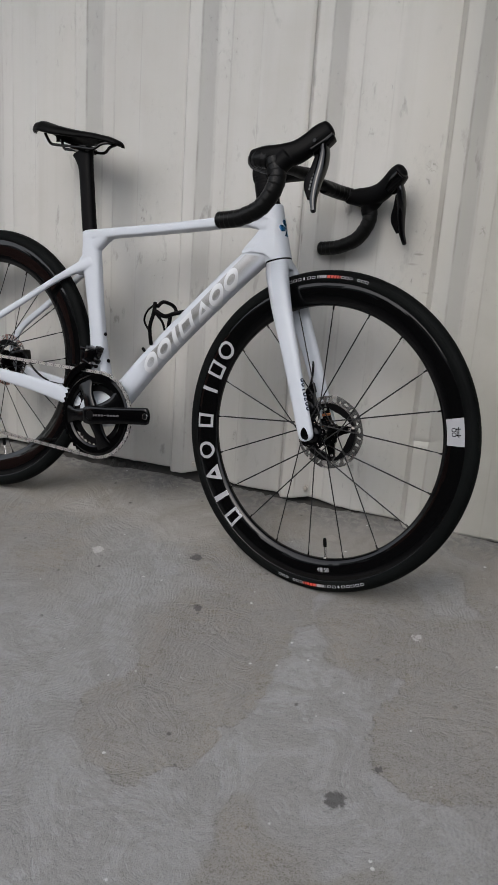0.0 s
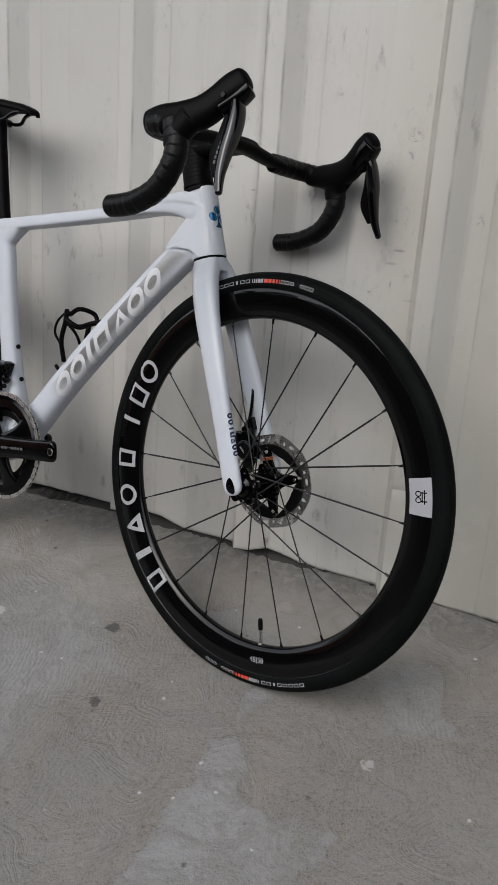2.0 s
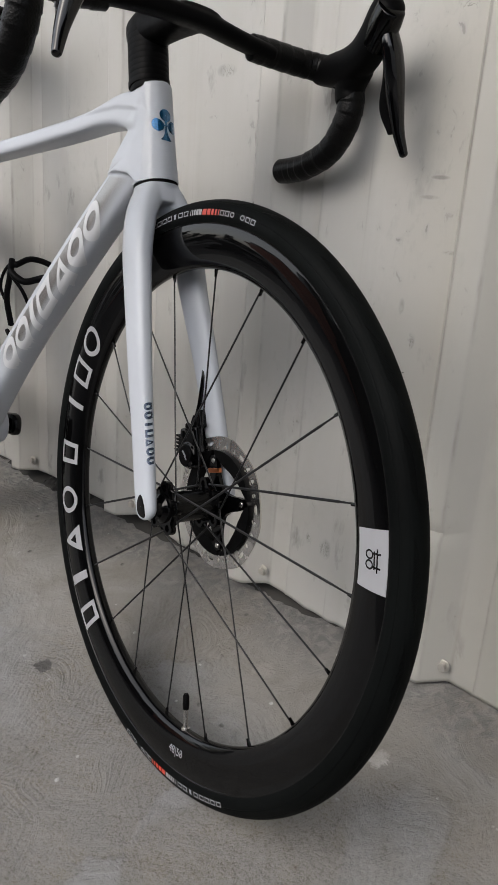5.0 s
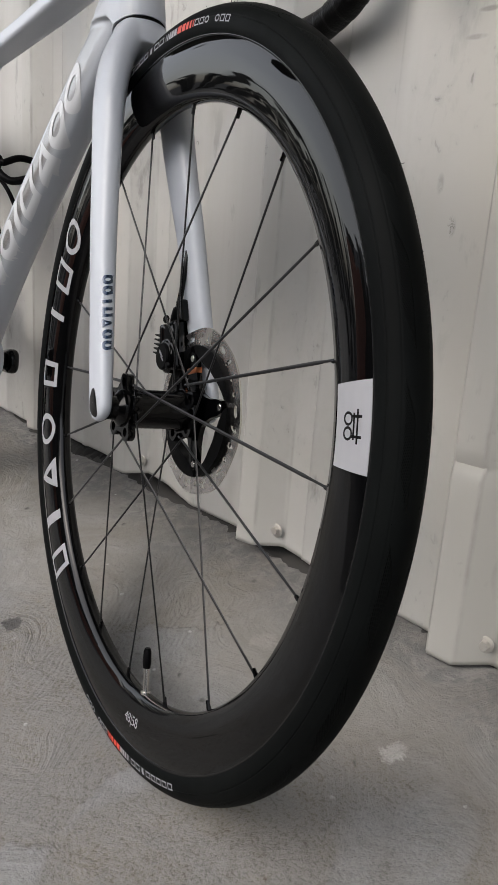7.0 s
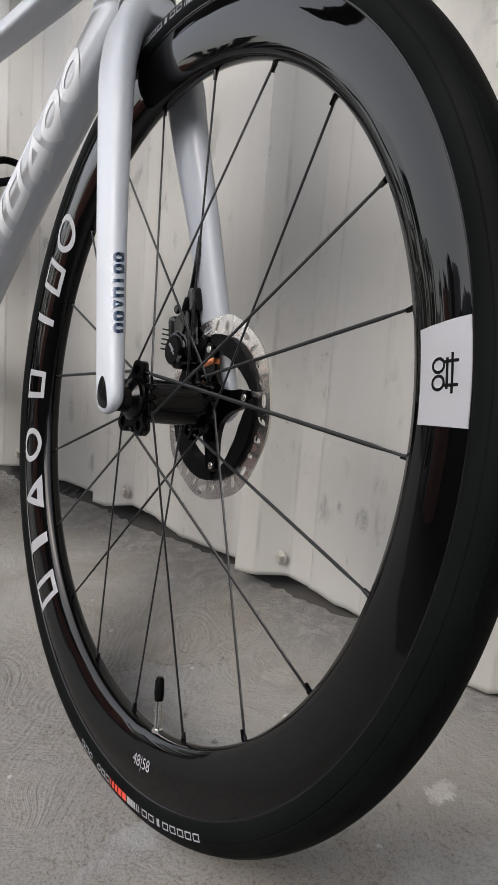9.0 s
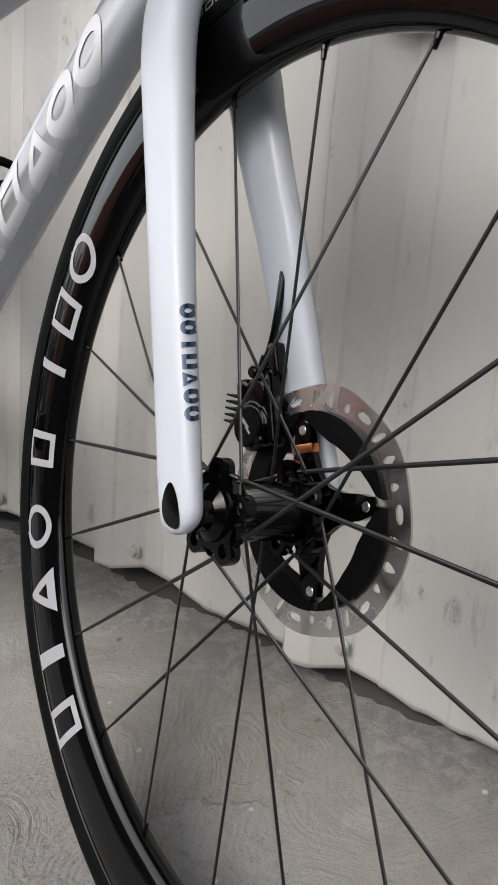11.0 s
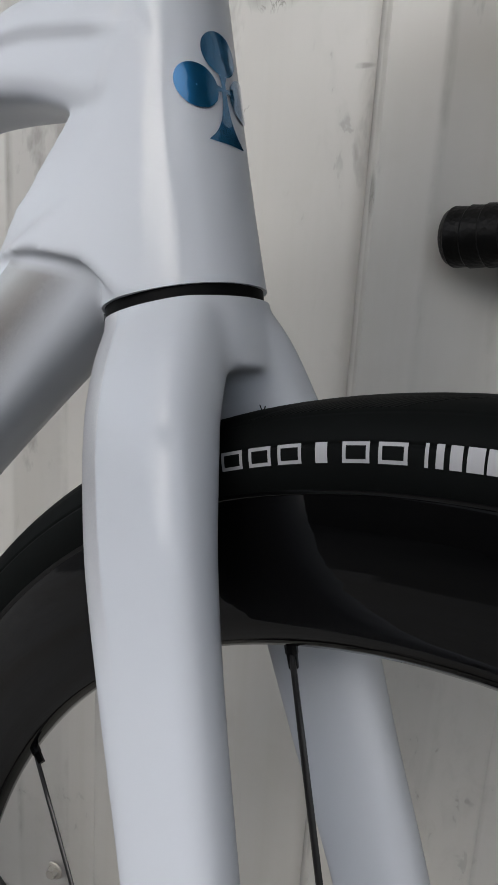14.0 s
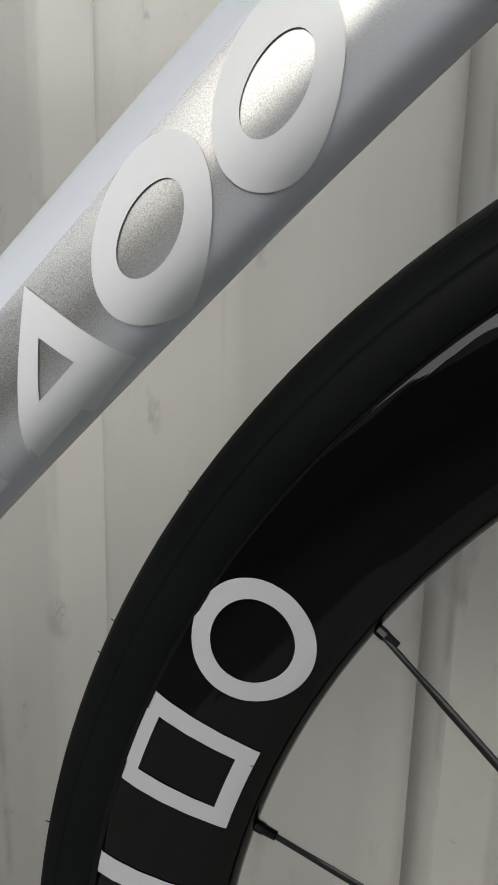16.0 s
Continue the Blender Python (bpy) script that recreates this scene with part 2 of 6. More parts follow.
    rim = n.ramp(n.math("ADD", worn, 0.5), [(0.455, (0, 0, 0)), (0.500, (1, 1, 1)), (0.520, (1, 1, 1)), (0.60, (0, 0, 0))])
    base = n.mix(n.math("MULTIPLY", n.math("MULTIPLY", rim, crisp), n.grey(fine, 0.35, 0.6, 0.2, 0.6)), base, (0.080, 0.068, 0.054))
    soft = n.noise(v, 95.0, 6, 0.7, 0.3)
    base = n.mix(n.grey(soft, 0.50, 0.70, 0.0, 0.44), base, (0.085, 0.080, 0.073))
    base = n.mix(n.grey(soft, 0.46, 0.26, 0.0, 0.16), base, (0.27, 0.266, 0.256))
    smear = n.noise(n.coords(at=(2, 2, 3), turn=(0, 0, radians(-28)), scale=(1.0, 2.6, 1.0)), 13.0, 6, 0.66, 1.2)
    base = n.mix(n.grey(smear, 0.50, 0.68, 0.0, 0.58), base, (0.088, 0.083, 0.076))
    base = n.mix(n.grey(smear, 0.46, 0.28, 0.0, 0.14), base, (0.25, 0.248, 0.242))
    base = n.mix(n.grey(grit, 0.54, 0.70, 0.0, 0.55), base, (0.055, 0.062, 0.058))
    base = n.mix(n.grey(grit, 0.45, 0.28, 0.0, 0.34), base, (0.28, 0.274, 0.26))
    # single spots: oil drops and pale splashes at their places
    for x, y, r, tone in ((-0.244, -0.001, 0.013, 0.045), (0.253, -0.500, 0.015, 0.045), (-0.160, -0.162, 0.009, 0.05), (0.30, -0.42, 0.006, 0.05), (0.47, -0.68, 0.011, 0.06),
                          (-0.480, -0.056, 0.013, 0.36), (-0.607, 0.182, 0.016, 0.32), (0.236, 0.158, 0.012, 0.60), (0.293, -0.081, 0.010, 0.34), (0.02, 0.19, 0.014, 0.34)):
        d = n.t.nodes.new("ShaderNodeVectorMath")
        d.operation = "DISTANCE"
        n.link(n.coords(scale=(1, 1, 0)), d.inputs[0])
        d.inputs[1].default_value = (x, y, 0)
        far = n.math("ADD", d.outputs["Value"], n.math("MULTIPLY", n.math("SUBTRACT", fine, 0.5), 0.04))
        base = n.mix(n.math("MULTIPLY", n.grey(n.math("MULTIPLY", far, 0.5 / r), 0.42, 0.58, 1.0, 0.0), 0.85), base, (tone, tone * 0.97, tone * 0.93))
    # smoother, paler screed beside the wall, with a ragged edge
    sx, sy = n.xyz(v)[:2]
    strip = n.math("ADD", sy, n.math("MULTIPLY", n.math("SUBTRACT", big, 0.5), 0.5))
    base = n.mix(n.math("MULTIPLY", n.grey(n.math("ADD", strip, 0.5), 0.57, 0.63), 0.7), base, n.mix(n.grey(mid, 0.38, 0.62), (0.185, 0.167, 0.142), (0.255, 0.244, 0.226)))
    # rough grey mortar spatter along the foot of the wall
    px, py = n.xyz(v)[:2]
    near = n.math("ADD", py, n.math("MULTIPLY", n.math("SUBTRACT", mid, 0.5), 0.16))
    spat = n.math("MULTIPLY", n.grey(near, 0.215, 0.285), n.grey(fine, 0.42, 0.56))
    base = n.mix(n.math("MULTIPLY", spat, 0.6), base, (0.10, 0.10, 0.10))
    # pits and dark specks, pale drips
    vor = n.t.nodes.new("ShaderNodeTexVoronoi")
    vor.inputs["Scale"].default_value = 26
    vor.inputs["Randomness"].default_value = 1.0
    n.link(v, vor.inputs["Vector"])
    wob = n.math("ADD", vor.outputs["Distance"], n.math("MULTIPLY", fine, 0.25))
    pick = n.grey(n.noise(n.coords(at=(7, 3, 1)), 11, 2), 0.56, 0.60)
    speck = n.math("MULTIPLY", n.grey(wob, 0.20, 0.27, 1.0, 0.0), pick)
    base = n.mix(n.math("MULTIPLY", speck, 0.85), base, (0.05, 0.047, 0.043))
    pale = n.math("MULTIPLY", n.grey(n.noise(n.coords(at=(1, 8, 0)), 14, 5, 0.6, 0.8), 0.72, 0.80), 0.15)
    base = n.mix(pale, base, (0.34, 0.338, 0.33))
    fleck = n.t.nodes.new("ShaderNodeTexVoronoi")
    fleck.inputs["Scale"].default_value = 30
    n.link(n.coords(at=(2, 5, 0)), fleck.inputs["Vector"])
    chip = n.math("MULTIPLY", n.grey(n.math("ADD", fleck.outputs["Distance"], n.math("MULTIPLY", n.math("SUBTRACT", fine, 0.5), 0.3)), 0.06, 0.10, 1.0, 0.0), n.grey(n.noise(n.coords(at=(6, 9, 1)), 13, 2), 0.55, 0.60))
    base = n.mix(n.math("MULTIPLY", chip, 0.75), base, (0.46, 0.455, 0.44))
    # trowel marks: sweeping arcs
    w = n.t.nodes.new("ShaderNodeTexWave")
    w.wave_type = "RINGS"
    w.rings_direction = "Z"
    w.inputs["Scale"].default_value = 34.0
    w.inputs["Distortion"].default_value = 22.0
    w.inputs["Detail"].default_value = 2.0
    w.inputs["Detail Scale"].default_value = 0.35
    w.inputs["Detail Roughness"].default_value = 0.65
    n.link(n.coords(at=(0.62, 0.25, 0)), w.inputs["Vector"])
    patch = n.grey(n.noise(n.coords(at=(5, 2, 0)), 2.4, 3, 0.5), 0.45, 0.62)
    sweep = n.math("MULTIPLY", w.outputs["Fac"], patch)
    # trowel ridges that follow the edge of each worn layer
    bent = n.t.nodes.new("ShaderNodeVectorMath")
    bent.operation = "ADD"
    n.link(n.coords(scale=(1, 1, 0)), bent.inputs[0])
    bend = n.t.nodes.new("ShaderNodeVectorMath")
    bend.operation = "MULTIPLY_ADD"
    wide = n.t.nodes.new("ShaderNodeTexNoise")
    wide.inputs["Scale"].default_value = 9.0
    wide.inputs["Detail"].default_value = 0.6
    n.link(v, wide.inputs["Vector"])
    n.link(wide.outputs["Color"], bend.inputs[0])
    bend.inputs[1].default_value = (0.17, 0.17, 0)
    bend.inputs[2].default_value = (-0.085, -0.085, 0)
    n.link(bend.outputs[0], bent.inputs[1])
    sx0, sy0 = n.xyz(v)[:2]
    spread = None
    for x, y, r in TROWELLED:
        d = n.t.nodes.new("ShaderNodeVectorMath")
        d.operation = "DISTANCE"
        n.link(bent.outputs[0], d.inputs[0])
        d.inputs[1].default_value = (x, y, 0)
        reach = n.math("SUBTRACT", r, d.outputs["Value"])
        spread = reach if spread is None else n.math("MAXIMUM", spread, reach)
    comb = n.t.nodes.new("ShaderNodeCombineXYZ")
    n.link(n.math("MULTIPLY", spread, 150.0), comb.inputs[0])
    n.link(n.math("MULTIPLY", sx0, 6.0), comb.inputs[1])
    n.link(n.math("MULTIPLY", sy0, 6.0), comb.inputs[2])
    line = n.math("MULTIPLY", n.math("SUBTRACT", n.noise(comb.outputs[0], 1.0, 3, 0.6, 0.5), 0.5), 3.2)
    held = n.math("MULTIPLY", n.grey(spread, -0.035, 0.010), n.grey(n.noise(n.coords(at=(3, 6, 0)), 6.0, 3, 0.5), 0.36, 0.60))
    furrow = n.math("MULTIPLY", line, held)
    sweep = n.math("ADD", n.math("MULTIPLY", sweep, 0.4), n.math("MULTIPLY", furrow, 0.8))
    rough = n.math("ADD", n.math("MULTIPLY", sweep, 0.42), n.math("ADD", n.math("MULTIPLY", fine, 0.65), n.math("MULTIPLY", grit, 0.34)))
    n.link(n.bump(rough, 0.75, 0.004, n.bump(n.math("ADD", n.math("MULTIPLY", mid, 1.1), n.math("MULTIPLY", skin, 0.16)), 0.6, 0.012)), n.b.inputs["Normal"])
    base = n.mix(n.grey(furrow, 0.02, 0.6, 0.0, 0.15), base, (0.060, 0.053, 0.044))
    # ground beyond the apron, out of view, coloured dark to blacken the rim's reflections
    dark_edge = n.math("ADD", sy0, n.math("MULTIPLY", n.math("SUBTRACT", big, 0.5), 0.25))
    base = n.mix(n.grey(n.math("ADD", dark_edge, 2.0), 0.68, 0.74, 1.0, 0.0), base, n.ramp(grit, [(0.35, (0.026, 0.026, 0.025)), (0.65, (0.062, 0.061, 0.058))]))
    n.link(base, n.b.inputs["Base Color"])
    n.link(n.grey(big, 0.3, 0.7, 0.72, 0.92), n.b.inputs["Roughness"])
    return m


CONCRETE = concrete()


def build_ground():
    bm = bmesh.new()
    xs = [-400, -120, -40, -15, -8, -5] + list(np.arange(-3, 3.01, 0.1)) + [5, 8, 15, 40, 120, 400]
    ys = [-400, -150, -60, -25, -12, -8, -6] + list(np.arange(-5, -2, 0.5)) + list(np.arange(-2, 0.71, 0.08)) + [1.5, 4, 12, 60, 400]
    grid = []
    for x in xs:
        col = []
        for y in ys:
            z = ground_z(x, y)
            if abs(x) < 2.9 and -1.9 < y < 0.6:
                z += 0.003 * noise.noise(Vector((x * 3, y * 3, 0.3)))
                # the worn edge under the sheets
                if y > 0.24:
                    z += 0.006 * noise.noise(Vector((x * 14, y * 14, 2.0)))
            col.append(bm.verts.new((x, y, z)))
        grid.append(col)
    for a, b in zip(grid, grid[1:]):
        for i in range(len(ys) - 1):
            bm.faces.new((a[i], b[i], b[i + 1], a[i + 1]))
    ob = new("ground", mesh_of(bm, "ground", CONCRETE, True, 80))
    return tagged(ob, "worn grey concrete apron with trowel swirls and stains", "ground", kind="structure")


build_ground()


PITCH, EDGE, PAN = 0.3235, -0.1155, 0.316
SCUFFS = [(0.132, 0.908, 0.016, 0.016, 0.8), (0.116, 0.519, 0.006, 0.012, 0.9), (0.096, 0.56, 0.005, 0.012, 0.5), (0.127, 0.717, 0.014, 0.003, 0.7), (0.116, 0.694, 0.014, 0.003, 0.5), (-0.236, 0.848, 0.02, 0.01, 0.8), (-0.152, 0.734, 0.004, 0.016, 0.9), (-0.256, 0.786, 0.012, 0.003, 0.8), (-0.175, 0.807, 0.01, 0.002, 0.7), (-0.149, 0.595, 0.006, 0.009, 0.9), (-0.014, 0.197, 0.005, 0.01, 0.8), (0.019, 0.189, 0.012, 0.018, 0.8), (-0.581, 0.224, 0.012, 0.03, 0.7), (-0.653, 0.509, 0.006, 0.02, 0.5), (-0.159, 0.92, 0.008, 0.006, 0.8), (0.137, 0.902, 0.014, 0.01, 0.6), (0.261, 0.773, 0.008, 0.018, 0.7), (0.153, 0.632, 0.012, 0.003, 0.5), (-0.404, 0.35, 0.01, 0.02, 0.5), (-0.314, 0.609, 0.004, 0.004, 0.9), (-0.301, 0.216, 0.008, 0.02, 0.7)]


def cladding_paint():
    m = mat("cladding_paint", (0.56, 0.545, 0.515), 0.42)
    n = Nodes(m)
    v = n.coords()
    tall = n.coords(scale=(1, 1, 0.16))
    big = n.noise(tall, 3.5, 4, 0.5, 0.3)
    base = n.ramp(big, [(0.3, (0.400, 0.391, 0.366)), (0.55, (0.441, 0.434, 0.414)), (0.75, (0.460, 0.444, 0.412))])
    # the paint turns darker and yellower towards +x, with a ragged change
    toned = n.math("ADD", n.xyz(v)[0], n.math("MULTIPLY", n.math("SUBTRACT", big, 0.5), 0.3))
    base = n.mix(n.grey(toned, 0.08, 0.30, 0.0, 1.0), base, (0.79, 0.78, 0.735), "MULTIPLY")
    # rain streaks and rubbed dirt
    streak = n.noise(n.coords(scale=(1, 1, 0.035)), 46, 3, 0.6)
    base = n.mix(n.grey(streak, 0.52, 0.80, 0.0, 0.4), base, (0.39, 0.375, 0.34))
    smudge = n.noise(v, 7.0, 5, 0.6, 0.4)
    base = n.mix(n.grey(smudge, 0.52, 0.72, 0.0, 0.5), base, (0.40, 0.385, 0.35))
    scuff = n.noise(n.coords(scale=(1.0, 1.0, 0.4), turn=(0, radians(12), 0)), 22, 5, 0.62, 0.2)
    dark = n.math("MULTIPLY", n.grey(scuff, 0.61, 0.69), n.grey(n.noise(v, 5.0, 2), 0.46, 0.58))
    base = n.mix(n.math("MULTIPLY", dark, 0.6), base, (0.2, 0.19, 0.175))
    # worn, dirty creases along the ribs
    px, py, pz = n.xyz(v)[:3]
    run = n.math("MULTIPLY", n.math("FRACT", n.math("ADD", n.math("DIVIDE", n.math("SUBTRACT", px, EDGE), PITCH), 20.5)), PITCH)
    for crease, wide, much in ((PITCH * 0.5, 0.0035, 0.7), (PITCH * 0.5 - 0.036, 0.003, 0.6), (PITCH * 0.5 + 0.034, 0.004, 0.4), (PITCH * 0.5 + 0.069, 0.003, 0.25), (PITCH * 0.5 + 0.145, 0.003, 0.3)):
        off = n.math("ABSOLUTE", n.math("SUBTRACT", run, crease))
        hair = n.noise(n.coords(scale=(1, 1, 0.3), at=(crease * 30, 0, 0)), 30, 5, 0.65)
        wear = n.math("MULTIPLY", n.grey(n.math("MULTIPLY", off, 1 / wide), 0.15, 1.0, 1.0, 0.0), n.grey(hair, 0.44, 0.66, 0.10, 1.0))
        base = n.mix(n.math("MULTIPLY", wear, much), base, (0.20, 0.19, 0.17))
    # small dark knocks and specks, gathered in loose drifts
    knock = n.noise(n.coords(scale=(1.0, 1.0, 0.6), at=(3, 1, 7)), 85, 3, 0.6, 0.5)
    drift = n.grey(n.noise(n.coords(scale=(1.0, 1.0, 0.55), at=(8, 0, 2)), 6.5, 3, 0.55), 0.50, 0.66)
    base = n.mix(n.math("MULTIPLY", n.math("MULTIPLY", n.grey(knock, 0.665, 0.72), drift), 0.7), base, (0.16, 0.155, 0.145))
    base = n.mix(n.math("MULTIPLY", n.math("MULTIPLY", n.grey(knock, 0.50, 0.68), drift), 0.26), base, (0.27, 0.262, 0.245))
    # scribbled scuffs at their places: x, height, half width, half height
    scrawl = n.noise(n.coords(scale=(1.0, 1.0, 0.7), at=(2, 0, 5)), 70, 4, 0.6, 1.2)
    thin = n.grey(n.math("ABSOLUTE", n.math("SUBTRACT", scrawl, 0.5)), 0.0, 0.035, 1.0, 0.0)
    for x, z, rx, rz, much in SCUFFS:
        ex = n.math("DIVIDE", n.math("SUBTRACT", px, x), rx)
        ez = n.math("DIVIDE", n.math("SUBTRACT", pz, z), rz)
        inside = n.grey(n.math("SQRT", n.math("ADD", n.math("MULTIPLY", ex, ex), n.math("MULTIPLY", ez, ez))), 0.5, 1.0, 1.0, 0.0)
        base = n.mix(n.math("MULTIPLY", n.math("MULTIPLY", inside, n.math("MAXIMUM", thin, n.grey(scuff, 0.46, 0.6, 0.0, 0.8))), much), base, (0.15, 0.145, 0.13))
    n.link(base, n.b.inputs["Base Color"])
    wav = n.noise(n.coords(scale=(1, 1, 0.5)), 5.0, 2, 0.4)
    n.link(n.bump(n.noise(v, 260, 2), 0.05, 0.001, n.bump(wav, 0.25, 0.01)), n.b.inputs["Normal"])
    n.link(n.grey(smudge, 0.3, 0.7, 0.36, 0.55), n.b.inputs["Roughness"])
    return m


PAINT = cladding_paint()
GALV = mat("screw_metal", (0.52, 0.5, 0.46), 0.45, 0.6)
# shade of the gap under the sheets, put into a colour
GAP_DARK = mat("gap_dark", (0.045, 0.042, 0.038), 0.95)
DIRT = mat("dark_debris", (0.025, 0.024, 0.022), 0.95)

# one pitch of the sheet: offset from the ridge's edge, depth from the pan (towards the yard)
PROFILE = [(-0.050, 0.0), (-0.036, 0.0235), (-0.033, 0.0255), (-0.003, 0.0255), (0.001, 0.0240), (0.028, 0.002), (0.033, 0.0),
           (0.066, 0.0), (0.069, 0.0014), (0.072, 0.0), (0.142, 0.0), (0.147, 0.0026), (0.159, 0.0028), (0.165, 0.0), (0.262, 0.0)]
# height of the sheets' bent lower edge along the wall
FOOT = [(-4, 0.088), (-0.80, 0.086), (-0.72, 0.094), (-0.594, 0.096), (-0.49, 0.098), (-0.462, 0.092), (-0.40, 0.100), (-0.348, 0.098), (-0.304, 0.086),
        (-0.237, 0.082), (-0.170, 0.087), (-0.155, 0.083), (-0.1, 0.089), (-0.068, 0.091), (-0.013, 0.079), (0.132, 0.076), (0.158, 0.075),
        (0.176, 0.066), (0.205, 0.067), (0.225, 0.075), (0.289, 0.070), (0.395, 0.069), (4, 0.072)]


def foot(x):
    return float(np.interp(x, [a for a, _ in FOOT], [b for _, b in FOOT])) + 0.0016 * noise.noise(Vector((x * 60, 0, 0)))


def build_sheet(parent, k0, count):
    """One sheet of trapezoid cladding, a few ribs wide."""
    bm = bmesh.new()
    xs = []
    for k in range(k0, k0 + count):
        e = EDGE + k * PITCH
        for (o, dpt), (o2, d2) in zip(PROFILE, PROFILE[1:] + [(PROFILE[0][0] + PITCH, 0.0)]):
            xs.append((e + o, dpt))
            if o2 - o > 0.04:
                for q in np.linspace(0, 1, 5)[1:-1]:
                    xs.append((e + o + q * (o2 - o), dpt + q * (d2 - dpt)))
    xs.append((EDGE + (k0 + count) * PITCH + PROFILE[0][0] + 0.006, 0.0))
    zs = [0, 0.006, 0.014, 0.03, 0.06, 0.1, 0.14, 0.17, 0.19, 0.205, 0.215, 0.222, 0.23, 0.24, 0.26, 0.3] + list(np.arange(0.36, 1.9, 0.08)) + [2.3, 3.2]
    cols = []
    for x, dpt in xs:
        f = foot(x)
        col = []
        for i, h in enumerate(zs):
            z = f + h
            fade = math.exp(-h / 0.05)
            y = PAN - dpt - 0.004 * fade * noise.noise(Vector((x * 11, 3, 0))) + 0.003 * noise.noise(Vector((x * 4, 9, z * 2.2)))
            xx = x
            # the knocked rib
            e = EDGE + PITCH
            if abs(x - (e - 0.012)) < 0.05:
                w = math.exp(-(((x - (e - 0.015)) / 0.026) ** 2))
                y += 0.007 * w * math.exp(-(((z - 0.287) / 0.007) ** 2)) * (dpt / 0.0255)
                y -= 0.0015 * w * math.exp(-(((z - 0.270) / 0.010) ** 2))
                y += 0.006 * w * math.exp(-(((z - 0.19) / 0.07) ** 2)) * 0.3
            col.append(bm.verts.new((xx, y, z)))
        cols.append(col)
    for a, b in zip(cols, cols[1:]):
        for i in range(len(zs) - 1):
            bm.faces.new((a[i], b[i], b[i + 1], a[i + 1]))
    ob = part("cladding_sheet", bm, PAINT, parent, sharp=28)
    s = ob.modifiers.new("gauge", "SOLIDIFY")
    s.thickness, s.offset = 0.0012, 0.0
    return ob


wall = thing("wall_north", "off-white painted trapezoid metal cladding, dirty and dented at its foot", "wall", kind="structure")
for k0 in (-12, -9, -6, -3, 0, 3, 6, 9):
    build_sheet(wall, k0, 3)


def build_screw():
    bm = bmesh.new()
    disc(bm, 0.0095, 0.0022, pose(0, 0.0, 0, 90), 20, 0.0008)
    b = bmesh.new()
    bmesh.ops.create_cone(b, cap_ends=True, segments=6, radius1=0.0058, radius2=0.0050, depth=0.0055)
    b.transform(pose(0, -0.0036, 0, 90))
    tmp = bpy.data.meshes.new("tmp")
    b.to_mesh(tmp)
    b.free()
    bm.from_mesh(tmp)
    return mesh_of(bm, "screw", GALV, True, 30)


screw_mesh = build_screw()
for k in range(-6, 7):
    e = EDGE + k * PITCH
    share("screw", screw_mesh, wall, pose(e + 0.024, PAN - 0.008, foot(e + 0.02) + 0.024, 0, 30 * k, 8))
    if k % 3 == 0:
        share("screw", screw_mesh, wall, pose(e + 0.010, PAN - 0.006, foot(e + 0.02) + 0.026, 0, 50 * k, 4))
    share("screw", screw_mesh, wall, pose(e + 0.024, PAN - 0.008, 1.36, 0, 17 * k, 0))

# unseen backing added behind the sheets; closes the gap at their foot, keeps it dark
bm = bmesh.new()
box(bm, (9, 0.2, 3.3), pose(0, 0.78, 1.5))
tagged(new("wall_core", mesh_of(bm, "wall_core", CONCRETE, False)), "unseen grey concrete backing added behind the sheets to keep the gap dark", "wall", kind="structure")

# yard side behind the camera, closed by an unseen wall added to darken reflections
FACADE = mat("yard_render", (0.16, 0.155, 0.15), 0.9)
n = Nodes(FACADE)
n.link(n.ramp(n.noise(n.coords(), 1.2, 5, 0.6), [(0.3, (0.05, 0.05, 0.045)), (0.7, (0.09, 0.088, 0.08))]), n.b.inputs["Base Color"])
bm = bmesh.new()
box(bm, (26, 0.4, 3.0), pose(0, -7.0, 0.4))
tagged(new("south_backdrop", mesh_of(bm, "south_backdrop", FACADE, False)), "unseen dark wall added across the yard to darken reflections", "wall", kind="structure")

# pale upper storey of the building across the yard, stepped along its roof line
# known only from reflections; random steps and windows added to streak them
PALE = mat("pale_render", (0.42, 0.42, 0.41), 0.85)
n = Nodes(PALE)
n.link(n.ramp(n.noise(n.coords(), 0.9, 5, 0.6), [(0.3, (0.50, 0.50, 0.49)), (0.7, (0.62, 0.62, 0.61))]), n.b.inputs["Base Color"])
yard = thing("yard_building", "pale rendered building across the yard", "building", kind="structure")
rnd = random.Random(3)
x = -14.0
while x < 13.0:
    w, top, tone = rnd.uniform(0.15, 0.8) if x < -3 else rnd.uniform(0.4, 1.7), rnd.uniform(2.1, 3.3), rnd.choice((PALE, PALE, FACADE))
    bm = bmesh.new()
    box(bm, (w, 0.5 + rnd.uniform(0, 0.4), top - 1.9), pose(x + w / 2, -7.5, (top + 1.9) / 2))
    part("upper_wall", bm, tone, yard)
    if w > 0.9:
        bm = bmesh.new()
        box(bm, (0.55, 0.06, 0.6), pose(x + w / 2, -7.0, top - 0.7), 0.01)
        part("window", bm, FACADE if tone is PALE else PALE, yard)
    x += w

# unseen overhang added above the wall to shade its upper part
bm = bmesh.new()
box(bm, (9, 1.12, 0.10), pose(0, -0.17, 2.22, 6))
tagged(new("shade_overhang", mesh_of(bm, "shade_overhang", FACADE, False)), "unseen dark overhang added above the cladding to shade it", "roof", kind="structure")

# unseen tall pale wall added at the yard's other end to bounce light back
bm = bmesh.new()
box(bm, (0.3, 9.0, 5.0), pose(6.5, -3.4, 1.0))
